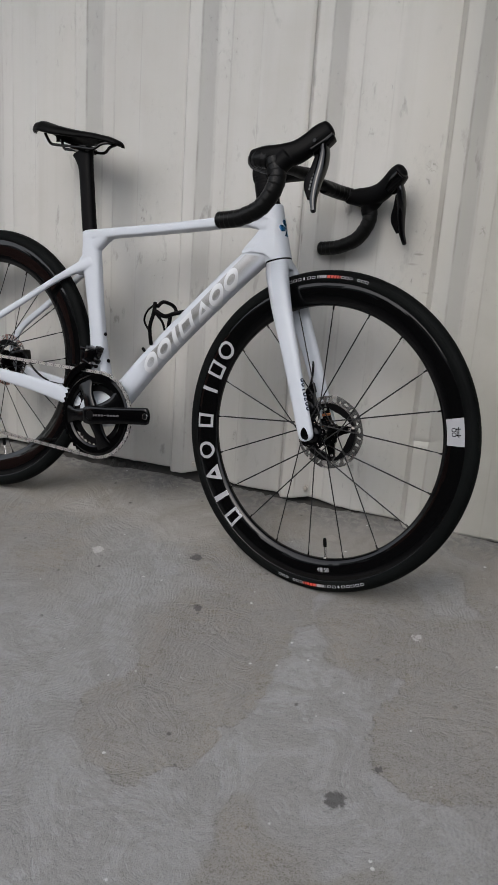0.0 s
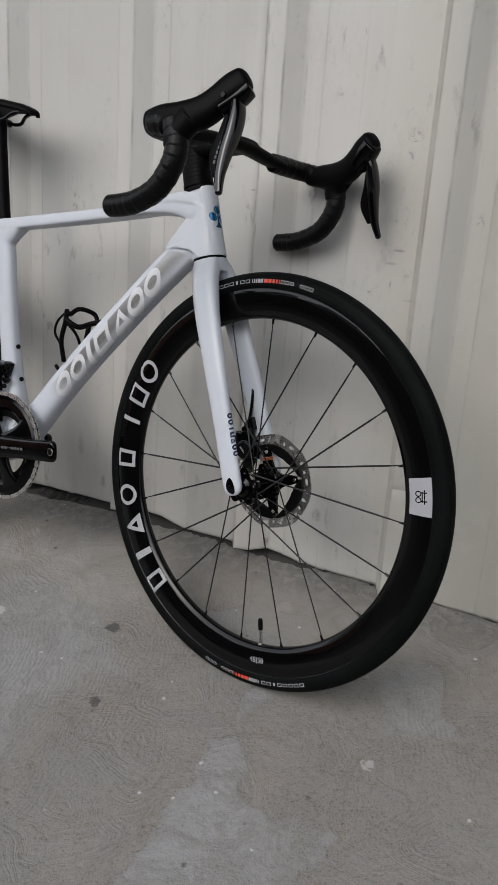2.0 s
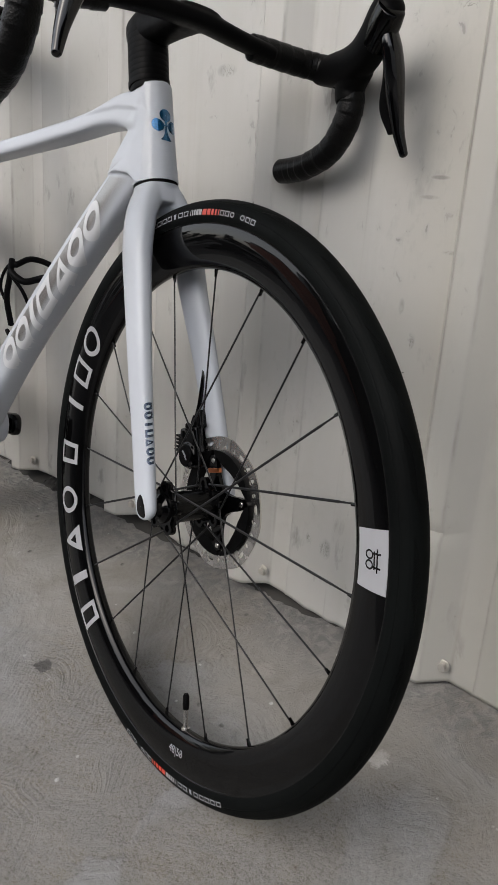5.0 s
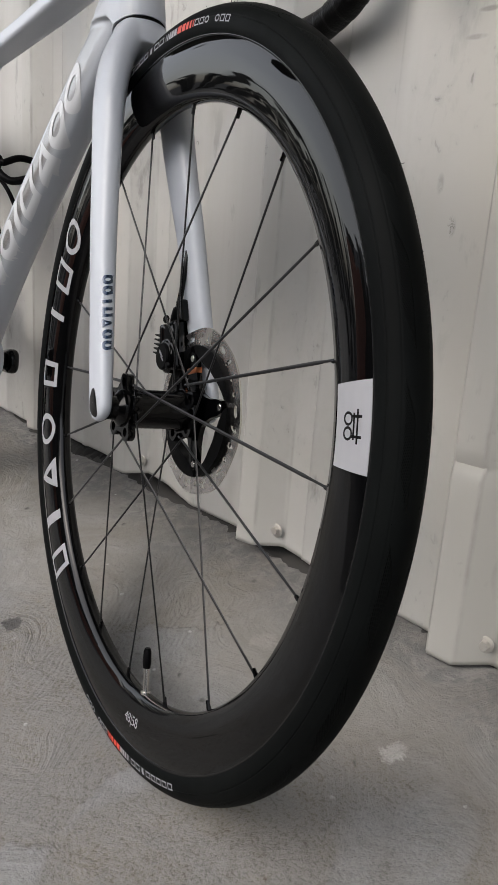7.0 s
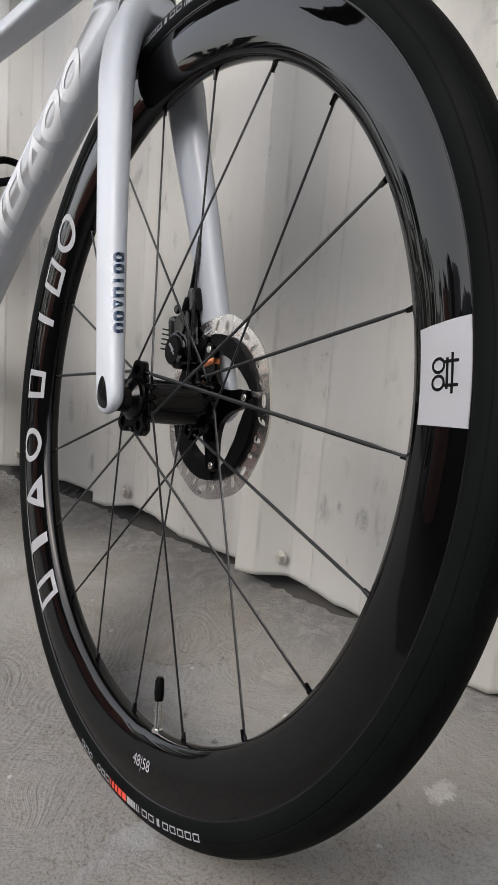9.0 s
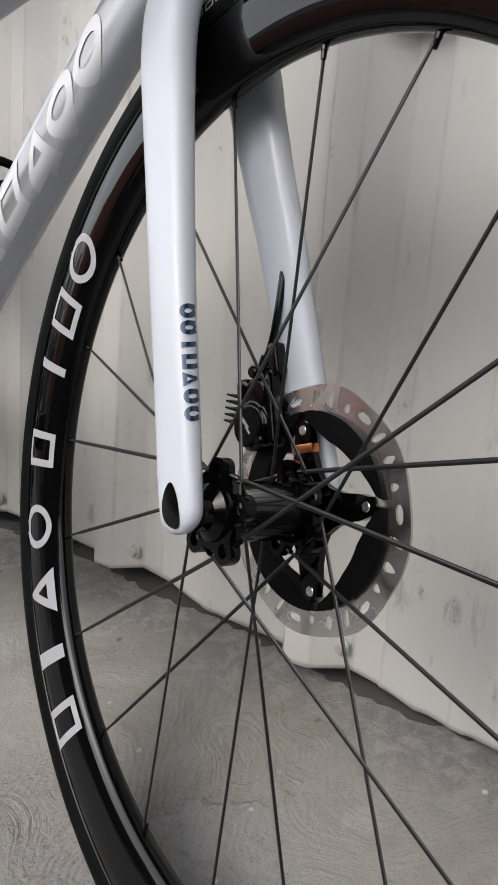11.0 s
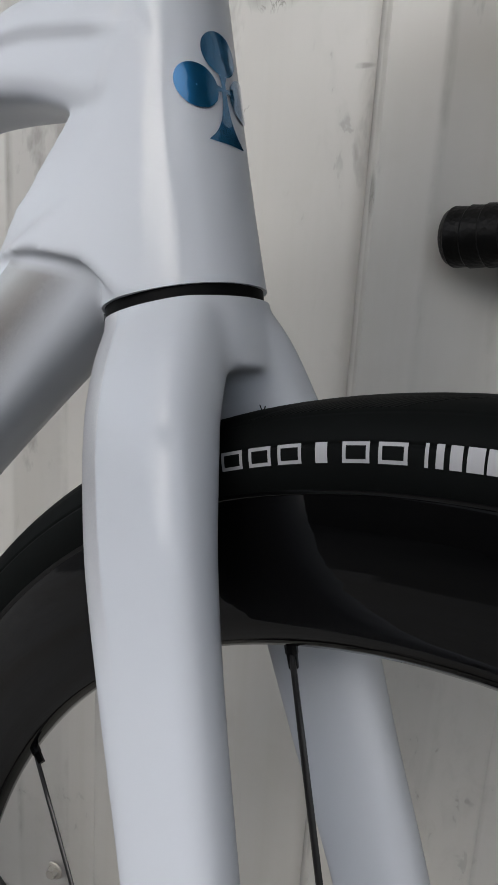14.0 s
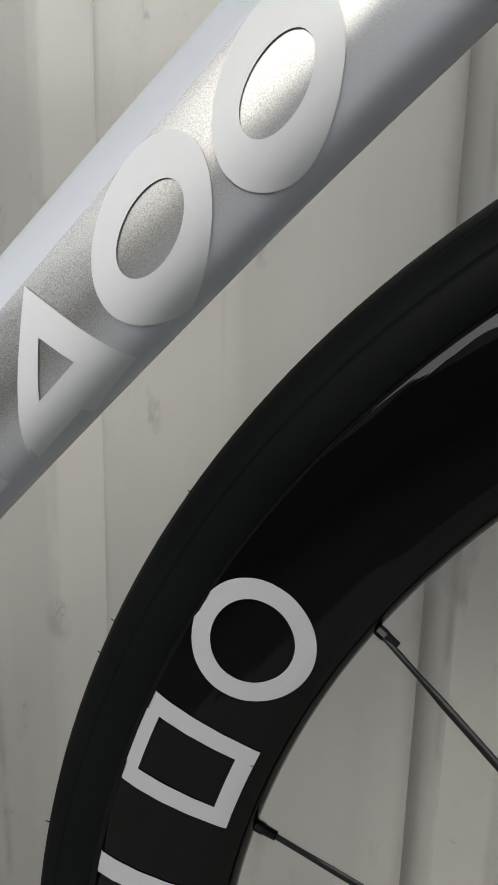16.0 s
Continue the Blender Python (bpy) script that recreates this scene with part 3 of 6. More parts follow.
tagged(new("bounce_wall", mesh_of(bm, "bounce_wall", PALE, False)), "tall pale wall, unseen, added to bounce light from the right", "wall", kind="structure")

# unseen terracotta block and dark slats added at the yard's open end for reflections
BLOCK_TINT = mat("terracotta_tint", (0.36, 0.12, 0.085), 0.8)
n = Nodes(BLOCK_TINT)
n.link(n.ramp(n.noise(n.coords(), 2.0, 5, 0.6), [(0.3, (0.56, 0.24, 0.17)), (0.7, (0.72, 0.34, 0.26))]), n.b.inputs["Base Color"])
bm = bmesh.new()
box(bm, (1.2, 1.7, 2.7), pose(-9.4, -5.7, 0.45), 0.02)
tagged(new("tint_block", mesh_of(bm, "tint_block", BLOCK_TINT, False)), "unseen terracotta block added at the yard's open end to tint reflections pink", "wall", kind="structure")
# slats out of view, added to put dark stripes into the rim's reflection
fence = thing("stripe_slats", "unseen dark slats added at the yard's open end to stripe reflections", "fence", kind="structure")
bm = bmesh.new()
box(bm, (0.08, 1.0, 2.0))
slat_mesh = mesh_of(bm, "slat", FACADE, False)
rnd = random.Random(11)
y = -4.2
while y < 0.4:
    w = rnd.uniform(0.05, 0.24)
    share("slat", slat_mesh, fence, Matrix.Translation((-9.2 + rnd.uniform(-0.3, 0.3), y + w / 2, 0.1 + rnd.uniform(0, 0.7))) @ Matrix.Diagonal((1, w, 1, 1)))
    y += w + rnd.uniform(0.03, 0.22)


def build_soil():
    """Dark crumbly soil washed out under the lifted foot of the sheets."""
    bm = bmesh.new()
    nx, ny = 90, 14
    grid = []
    for i in range(nx + 1):
        x = -0.745 + 0.20 * i / nx
        col = []
        for j in range(ny + 1):
            q = j / ny
            y = 0.325 - 0.014 * math.exp(-(((x + 0.68) / 0.04) ** 2)) + 0.007 * noise.noise(Vector((x * 18, 4, 0))) + 0.055 * q
            ends = min(1.0, i / 14, (nx - i) / 20)
            h = ends * (0.012 * math.sin(math.pi * min(q * 1.2 + 0.05, 1.0)) + 0.008 * noise.noise(Vector((x * 70, y * 70, 1))) + 0.004 * noise.noise(Vector((x * 220, y * 220, 2))))
            col.append(bm.verts.new((x, y, ground_z(x, y) - 0.004 + h)))
        grid.append(col)
    for a, b in zip(grid, grid[1:]):
        for j in range(ny):
            bm.faces.new((a[j], b[j], b[j + 1], a[j + 1]))
    ob = new("soil", mesh_of(bm, "soil", DIRT, True, 30))
    return tagged(ob, "dark crumbly soil along the foot of the cladding", "soil", kind="stuff")


build_soil()


def build_gap_shade():
    """Dark strip under and behind the foot of the sheets, standing for the gap's shade."""
    bm = bmesh.new()
    xs = np.arange(-2.4, 1.6, 0.012)
    cols = []
    for x in xs:
        front = 0.315 + 0.006 * noise.noise(Vector((x * 22, 1, 0))) + 0.004 * noise.noise(Vector((x * 90, 1, 0)))
        col = []
        for q, h in ((0.0, -0.002), (0.12, 0.0025), (0.4, 0.005), (1.0, 0.010)):
            y = front + q * 0.16
            col.append(bm.verts.new((x, y, ground_z(x, y) + h + 0.003 * noise.noise(Vector((x * 60, y * 60, 3))))))
        cols.append(col)
    for a, b in zip(cols, cols[1:]):
        for j in range(3):
            bm.faces.new((a[j], b[j], b[j + 1], a[j + 1]))
    ob = new("gap_shade", mesh_of(bm, "gap_shade", GAP_DARK, True, 40))
    return tagged(ob, "dark strip under the foot of the cladding that stands for the gap's shade", "soil", kind="stuff")


build_gap_shade()

# ---- the bicycle ----
# wheel space: x ahead, y to the bicycle's left (towards the wall), z up, from the front hub
HEAD, RAKE, TURNED = radians(71.0), 0.045, radians(5.2)
BIKE = Matrix(((0.9794904, 0.1924451, 0.0596946, 0.0193761), (-0.1974747, 0.9757270, 0.0946605, 0.0278661),
               (-0.0400287, -0.1045072, 0.9937182, 0.3366551), (0, 0, 0, 1)))
AXIS = Vector((-math.cos(HEAD), 0, math.sin(HEAD)))
ON_AXIS = Vector((-RAKE * math.sin(HEAD), 0, -RAKE * math.cos(HEAD)))
STEER = Matrix.Translation(ON_AXIS) @ Matrix.Rotation(TURNED, 4, AXIS) @ Matrix.Translation(-ON_AXIS)
FRONT = STEER.inverted()            # places front-end parts under the frame
bicycle = thing("bicycle", "white carbon road bicycle with black deep-rimmed wheels leaning on the cladding", "bicycle", BIKE @ STEER)
REAR = Vector((-0.977, 0, -0.021))
BB = Vector((-0.567, 0, -0.083))


def axis_at(z):
    return ON_AXIS.x - (z - ON_AXIS.z) / math.tan(HEAD)


# materials of the bicycle
WHITE = mat("white_lacquer", (0.445, 0.468, 0.508), 0.45, 0.0, 0.42, 0.08, 0.04)
n = Nodes(WHITE)
n.link(n.grey(n.noise(n.coords(), 30, 3), 0.3, 0.7, 0.36, 0.46), n.b.inputs["Roughness"])
CARBON = mat("gloss_carbon", (0.0014, 0.0014, 0.0015), 0.03, spec=0.27)
n = Nodes(CARBON)
# slight waviness that runs round with the moulding
rx, ry, rz = n.xyz(n.coords())[:3]
around = n.math("SQRT", n.math("ADD", n.math("MULTIPLY", rx, rx), n.math("MULTIPLY", rz, rz)))
comb = n.t.nodes.new("ShaderNodeCombineXYZ")
n.link(n.math("MULTIPLY", around, 90.0), comb.inputs[0])
n.link(n.math("MULTIPLY", rx, 7.0), comb.inputs[1])
n.link(n.math("MULTIPLY", rz, 7.0), comb.inputs[2])
n.link(n.bump(n.noise(comb.outputs[0], 1.0, 2, 0.4, 0.3), 0.14, 0.003), n.b.inputs["Normal"])
MATT = mat("matt_black", (0.0020, 0.0020, 0.0022), 0.5, spec=0.06)
n = Nodes(MATT)
n.link(n.grey(n.noise(n.coords(), 90, 3), 0.3, 0.7, 0.42, 0.58), n.b.inputs["Roughness"])
GLOSS = mat("gloss_black", (0.0009, 0.0009, 0.001), 0.10, spec=0.22)
LEVER = mat("lever_gloss", (0.0014, 0.0014, 0.0018), 0.07, spec=0.5)
RUBBER = mat("tyre_rubber", (0.004, 0.0046, 0.0046), 0.62, spec=0.045)
n = Nodes(RUBBER)
grain = n.noise(n.coords(), 160, 4, 0.6)
n.link(n.ramp(n.noise(n.coords(), 9, 4, 0.6), [(0.3, (0.0018, 0.0022, 0.0022)), (0.7, (0.0042, 0.0050, 0.0049))]), n.b.inputs["Base Color"])
tx, ty, tz = n.xyz(n.coords())[:3]
round_it = n.math("MULTIPLY", n.math("ARCTAN2", tx, tz), 0.335)
out_by = n.math("ABSOLUTE", ty)
slant = n.math("ADD", n.math("MULTIPLY", round_it, 1.0), n.math("MULTIPLY", out_by, 2.4))
cut = n.grey(n.math("FRACT", n.math("MULTIPLY", slant, 400.0)), 0.25, 0.5)
block = n.math("FRACT", n.math("ADD", n.math("MULTIPLY", round_it, 11.0), n.math("MULTIPLY", out_by, 45.0)))
belt = n.math("MULTIPLY", n.math("MULTIPLY", n.grey(block, 0.04, 0.08), n.grey(block, 0.60, 0.64, 1.0, 0.0)),
              n.math("MULTIPLY", n.grey(n.math("MULTIPLY", out_by, 50.0), 0.24, 0.27), n.grey(n.math("MULTIPLY", out_by, 50.0), 0.50, 0.53, 1.0, 0.0)))
belt = n.math("MULTIPLY", belt, n.grey(n.math("SQRT", n.math("ADD", n.math("MULTIPLY", tx, tx), n.math("MULTIPLY", tz, tz))), 0.3225, 0.3235))
n.link(n.bump(n.math("MULTIPLY", cut, belt), 1.0, 0.0012, n.bump(grain, 0.15, 0.0006)), n.b.inputs["Normal"])
n.link(n.grey(n.noise(n.coords(), 12, 3), 0.3, 0.7, 0.5, 0.68), n.b.inputs["Roughness"])
SPOKE = mat("spoke_carbon", (0.007, 0.007, 0.0075), 0.36, spec=0.28)
STEEL = mat("brushed_steel", (0.66, 0.635, 0.61), 0.36, 1.0)
n = Nodes(STEEL)
n.link(n.grey(n.noise(n.coords(), 40, 4), 0.3, 0.7, 0.17, 0.32), n.b.inputs["Roughness"])
CHROME = mat("chrome_links", (0.86, 0.84, 0.81), 0.3, 1.0)
DARK_LINKS = mat("dark_links", (0.42, 0.41, 0.40), 0.4, 1.0)
PRINT_WHITE = mat("white_print", (0.29, 0.29, 0.305), 0.4)
TAG_WHITE = mat("tag_white", (0.30, 0.30, 0.318), 0.25)
PRINT_GREY = mat("grey_print", (0.07, 0.07, 0.073), 0.4)
PRINT_RED = mat("red_print", (0.55, 0.05, 0.03), 0.45)
PRINT_BLUE = mat("blue_print", (0.004, 0.022, 0.055), 0.25, 0.3, 0.8, 0.03)
BADGE = mat("blue_foil", (0.01, 0.12, 0.27), 0.22, 0.75, 1.0, 0.03)
COPPER = mat("copper_ring", (0.55, 0.2, 0.09), 0.3, 1.0)
TAPE = mat("bar_tape", (0.0018, 0.0018, 0.0018), 0.42, spec=0.16)
n = Nodes(TAPE)
vor = n.t.nodes.new("ShaderNodeTexVoronoi")
vor.inputs["Scale"].default_value = 420
n.link(n.coords(), vor.inputs["Vector"])
n.link(n.bump(vor.outputs["Distance"], 0.25, 0.0012), n.b.inputs["Normal"])
HOOD = mat("hood_rubber", (0.0018, 0.0018, 0.002), 0.48, spec=0.06)
n = Nodes(HOOD)
n.link(n.bump(n.noise(n.coords(), 500, 2), 0.12, 0.0005), n.b.inputs["Normal"])


# ---- wheels ----
RIM_R, TYRE_C, TYRE_R = 0.3185, 0.3252, 0.0168


def rim_profile(inner):
    """Half the rim's outer skin from its spoke edge to the tyre, mirrored into a closed loop."""
    d = RIM_R - inner
    half = [(inner, 0.0), (inner + 0.0006, 0.0038), (inner + 0.003, 0.0072), (inner + 0.2 * d, 0.0102), (inner + 0.42 * d, 0.0128),
            (inner + 0.62 * d, 0.0142), (inner + 0.8 * d, 0.0144), (RIM_R - 0.0040, 0.0137), (RIM_R - 0.0034, 0.0136), (RIM_R - 0.0029, 0.0143), (RIM_R - 0.0014, 0.0145), (RIM_R - 0.0002, 0.0138), (RIM_R, 0.0124), (RIM_R - 0.002, 0.0105)]
    return [(r, -y) for r, y in half[::-1]] + half[1:]


def build_wheel(name, inner, phase, spokes, place, label, flange_near, flange_far, front):
    bm = bmesh.new()
    prof = rim_profile(inner)
    revolve(bm, prof, 240)
    wheel = part(name, bm, CARBON, bicycle, label, place, sharp=50)
    # tyre with its casing, bead line and slightly peaked crown
    bm = bmesh.new()
    prof = []
    turns = sorted([-128 + 8 * k for k in range(33)] + [s * (g + q) for s in (-1, 1) for g in (44, 76) for q in (-1.6, -0.5, 0.5, 1.6)])
    for deg in turns:
        a = radians(deg)
        r = TYRE_R - (0.0005 if abs(abs(deg) - 76) < 0.6 else 0.0001 if abs(abs(deg) - 44) < 0.6 else 0.0)
        prof.append((TYRE_C + r * math.cos(a), r * math.sin(a)))
    prof = [(RIM_R - 0.006, prof[0][1])] + prof + [(RIM_R - 0.006, prof[-1][1])]
    revolve(bm, prof, 240)
    tyre = part("tyre", bm, RUBBER, wheel, "black slick road tyre", sharp=60)
    if front:
        # moulding hairs left on the tread
        bm = bmesh.new()
        rnd = random.Random(5)
        for k in range(30):
            a, q = rnd.uniform(-1.6, 1.6), radians(rnd.choice((-40, -18, 0, 20, 42)) + rnd.uniform(-3, 3))
            tilt = Vector((rnd.uniform(-1, 1), rnd.uniform(-1, 1), rnd.uniform(-1, 1))) * 0.0004
            r0, y0 = TYRE_C + TYRE_R * math.cos(q), TYRE_R * math.sin(q)
            base = Vector((-r0 * math.sin(a), y0, r0 * math.cos(a)))
            out = Vector((-math.cos(q) * math.sin(a), math.sin(q), math.cos(q) * math.cos(a)))
            tip_at = base + out * rnd.uniform(0.0008, 0.0022) + tilt
            tube(bm, [base - out * 0.0003, base.lerp(tip_at, 0.6), tip_at], 0.00024, 4)
        tagged(part("moulding_hairs", bm, RUBBER, tyre), "fine rubber moulding hairs", kind="stuff")
    # bladed spokes, nipples
    smesh = {}
    for k in range(spokes):
        near = k % 2 == 1
        sign = (1 if k % 4 == 3 else -1) if near else (1 if k % 4 == 0 else -1)
        a = radians(360 / spokes * k + phase)
        ha = a + sign * radians(86)
        y = flange_near if near else flange_far
        fr = 0.0235
        p0 = Vector((-fr * math.sin(ha), y, fr * math.cos(ha)))
        p1 = Vector((-(inner + 0.002) * math.sin(a), 0, (inner + 0.002) * math.cos(a)))
        d = (p1 - p0).normalized()
        key = (near, sign)
        if key not in smesh:
            L = (p1 - p0).length
            bm = bmesh.new()
            loft(bm, [(0, 0, 0, 0.0010, 0.0010), (0, 0, 0.012, 0.0010, 0.0010), (0, 0, 0.02, 0.00145, 0.0007), (0, 0, L - 0.03, 0.00145, 0.0007),
                      (0, 0, L - 0.02, 0.0010, 0.0010), (0, 0, L, 0.0010, 0.0010)], 8, 2.0)
            smesh[key] = mesh_of(bm, "spoke", SPOKE, True, 40)
        q = d.to_track_quat("Z", "Y")
        zx = Vector((0, 1, 0)) - d * d.y
        zx.normalize()
        xx = zx.cross(d)
        rot = Matrix((xx, zx, d)).transposed().to_4x4()
        share("spoke", smesh[key], wheel, Matrix.Translation(p0) @ rot)
        if "nipple" not in smesh:
            bm = bmesh.new()
            loft(bm, [(0, 0, -0.0075, 0.0016, 0.0016), (0, 0, -0.003, 0.0018, 0.0018), (0, 0, -0.0028, 0.0021, 0.0021), (0, 0, 0.002, 0.0021, 0.0021)], 8, 2.0)
            smesh["nipple"] = mesh_of(bm, "nipple", GLOSS, True, 30)
        rad = p1.normalized()
        xx = Vector((0, 1, 0)).cross(rad)
        share("nipple", smesh["nipple"], wheel, Matrix.Translation(p1 - rad * 0.002) @ Matrix((xx, Vector((0, 1, 0)), rad)).transposed().to_4x4())
        if "ferrule" not in smesh:
            bm = bmesh.new()
            loft(bm, [(0, 0, -0.002, 0.0017, 0.0017), (0, 0, 0.011, 0.0017, 0.0017), (0, 0, 0.0125, 0.0011, 0.0011)], 8, 2.0)
            smesh["ferrule"] = mesh_of(bm, "ferrule", GLOSS, True, 30)
        share("ferrule", smesh["ferrule"], wheel, Matrix.Translation(p0) @ rot)
    # valve
    va = radians(phase + 189)
    rad = Vector((-math.sin(va), 0, math.cos(va)))
    m = Matrix.Translation(rad * inner) @ Matrix((Vector((0, 1, 0)).cross(-rad), Vector((0, 1, 0)), -rad)).transposed().to_4x4()
    bm = bmesh.new()
    loft(bm, [(0, 0, -0.002, 0.0048, 0.0048), (0, 0, 0.0012, 0.0048, 0.0048), (0, 0, 0.0016, 0.0030, 0.0030), (0, 0, 0.026, 0.0028, 0.0028)], 14, 2.0)
    part("valve_stem", bm, STEEL, wheel, m=m)
    bm = bmesh.new()
    loft(bm, [(0, 0, 0.024, 0.0036, 0.0036), (0, 0, 0.030, 0.0042, 0.0042), (0, 0, 0.040, 0.0038, 0.0038), (0, 0, 0.043, 0.0026, 0.0026)], 14, 2.0)
    part("valve_cap", bm, MATT, wheel, "black plastic valve cap", m)
    return wheel


PHASE = 4.85
front_wheel = build_wheel("front_wheel", 0.2685, PHASE, 20, FRONT, "gloss black deep carbon rim with white lettering shapes", -0.034, 0.024, True)
rear_wheel = build_wheel("rear_wheel", 0.2585, 11.0, 24, Matrix.Translation(REAR), "gloss black deeper carbon rear rim", -0.018, 0.034, False)


# ---- frame ----
def cut_away(me, cutter_bm):
    """Takes a solid out of a finished mesh."""
    ob, tool = new("body", me), new("tool", mesh_of(cutter_bm, "tool", smooth=False))
    b = ob.modifiers.new("cut", "BOOLEAN")
    b.operation, b.solver, b.object = "DIFFERENCE", "MANIFOLD", tool
    out = bpy.data.meshes.new_from_object(ob.evaluated_get(bpy.context.evaluated_depsgraph_get()))
    out.name = me.name
    bpy.data.objects.remove(ob)
    bpy.data.objects.remove(tool)
    out.polygons.foreach_set("use_smooth", [True] * len(out.polygons))
    out.set_sharp_from_angle(angle=radians(50))
    return out


def ease(a, b, v):
    q = min(max((v - a) / (b - a), 0.0), 1.0)
    return q * q * (3 - 2 * q)


def sculpt_head(me):
    """Presses in the creased hollows of the head: below the top tube's shoulder and behind the steerer."""
    brow = ([-0.36, -0.298, -0.25, -0.22, -0.197, -0.187], [0.4125, 0.4215, 0.4280, 0.4275, 0.4253, 0.420])
    front = ([0.380, 0.3866, 0.4108, 0.4253], [-0.200, -0.2002, -0.207, -0.196])
    ridge = ([0.4246, 0.4418, 0.4541], [-0.1869, -0.1975, -0.2008])
    for v in me.vertices:
        x, y, z = v.co
        if x < -0.42 or z < 0.355 or x > -0.16:
            continue
        under = np.interp(x, *brow) - z
        deep = 0.0019 * ease(-0.0008, 0.0045, under) * ease(0.0, 0.020, np.interp(z, *front) - x) * ease(0.358, 0.380, z) * ease(-0.41, -0.31, x)
        behind = np.interp(z, *ridge) - x
        deep += 0.0012 * ease(-0.001, 0.006, behind) * (1 - ease(0.006, 0.034, behind)) * ease(0.0, 0.005, -under)
        v.co.y = y - math.copysign(min(deep, abs(y) * 0.6), y)


def build_frame():
    bm = bmesh.new()
    # head tube
    loft(bm, [(axis_at(z) - back, 0, z, a, b) for z, a, b, back in
              ((0.3340, 0.0298, 0.0256, 0.0074), (0.3440, 0.0294, 0.0252, 0.0076), (0.352, 0.0289, 0.0248, 0.0077), (0.38, 0.0272, 0.0230, 0.0076), (0.42, 0.0260, 0.0217, 0.0080), (0.4525, 0.0252, 0.0215, 0.0086))], 40, 2.15, steps=14)
    # top tube
    loft(bm, [(-0.705, 0, 0.338, 0.013, 0.0150), (-0.63, 0, 0.3515, 0.0118, 0.0165), (-0.469, 0, 0.3800, 0.0112, 0.0185), (-0.35, 0, 0.4028, 0.0114, 0.0205),
              (-0.30, 0, 0.4138, 0.0122, 0.0220), (-0.25, 0, 0.4235, 0.0198, 0.0230), (-0.205, 0, 0.4230, 0.0285, 0.0228)], 48, 4.6, steps=30)
    # down tube
    loft(bm, [(-0.560, 0, -0.066, 0.030, 0.030), (-0.519, 0, -0.011, 0.0285, 0.0260), (-0.458, 0, 0.073, 0.0270, 0.0240), (-0.3835, 0, 0.166, 0.0268, 0.0230),
              (-0.2935, 0, 0.2715, 0.0268, 0.0222), (-0.240, 0, 0.3310, 0.0275, 0.0212), (-0.190, 0, 0.382, 0.0270, 0.0195)], 40, 2.7, steps=36)
    # the head's cheeks reach back over the down tube
    cheek = [(-0.2408, 0.3499, 0.0240), (-0.230, 0.3512, 0.0254), (-0.2173, 0.3517, 0.0258), (-0.2005, 0.351, 0.0262), (-0.19, 0.3467, 0.0266), (-0.181, 0.3425, 0.0268), (-0.168, 0.344, 0.0255), (-0.178, 0.38, 0.0235),
             (-0.186, 0.41, 0.0215), (-0.213, 0.412, 0.0195), (-0.2265, 0.398, 0.0195), (-0.2375, 0.3825, 0.0195), (-0.250, 0.366, 0.0180), (-0.262, 0.3495, 0.0140), (-0.256, 0.3470, 0.0185), (-0.249, 0.3485, 0.0215)]
    b = bmesh.new()
    sides = [[b.verts.new((x, s * h, z)) for x, z, h in cheek] + [b.verts.new((-0.214, s * 0.0250, 0.370))] for s in (-1, 1)]
    n_c = len(cheek)
    for side in sides:
        for i in range(n_c):
            b.faces.new((side[i], side[(i + 1) % n_c], side[n_c]))
    for i in range(n_c):
        b.faces.new((sides[0][i], sides[0][(i + 1) % n_c], sides[1][(i + 1) % n_c], sides[1][i]))
    bmesh.ops.recalc_face_normals(b, faces=b.faces)
    tmp = bpy.data.meshes.new("tmp")
    b.to_mesh(tmp)
    b.free()
    bm.from_mesh(tmp)
    # seat tube
    loft(bm, [(-0.697, 0, 0.3500, 0.0245, 0.0150), (-0.690, 0, 0.318, 0.0250, 0.0155), (-0.683, 0, 0.285, 0.0260, 0.0160), (-0.645, 0, 0.150, 0.0210, 0.0155), (-0.613, 0, 0.040, 0.0230, 0.0190), (-0.575, 0, -0.070, 0.030, 0.030)], 36, 2.6, steps=30)
    # fillets of the seat cluster
    loft(bm, [(-0.685, 0, 0.296, 0.012, 0.0135), (-0.669, 0, 0.326, 0.0190, 0.0150), (-0.634, 0, 0.3490, 0.010, 0.0150)], 24, 2.5, steps=10)
    loft(bm, [(-0.692, 0, 0.292, 0.017, 0.0145), (-0.700, 0, 0.268, 0.021, 0.0165), (-0.722, 0, 0.246, 0.009, 0.0190)], 24, 2.5, steps=10)
    # bottom bracket shell
    b = bmesh.new()
    disc(b, 0.031, 0.076, pose(BB.x, 0, BB.z, 90), 40, 0.003)
    tmp = bpy.data.meshes.new("tmp")
    b.to_mesh(tmp)
    b.free()
    bm.from_mesh(tmp)
    for s in (-1, 1):
        # chain stay and seat stay
        loft(bm, [(-0.585, s * 0.026, -0.070, 0.024, 0.011), (-0.669, s * 0.036, -0.059, 0.0205, 0.0085), (-0.773, s * 0.045, -0.049, 0.0185, 0.0080), (-0.89, s * 0.060, -0.043, 0.0150, 0.0075),
                  (-0.965, s * 0.0665, -0.028, 0.0150, 0.0065), (-0.985, s * 0.0665, -0.020, 0.0120, 0.0060)], 24, 2.6, steps=26)
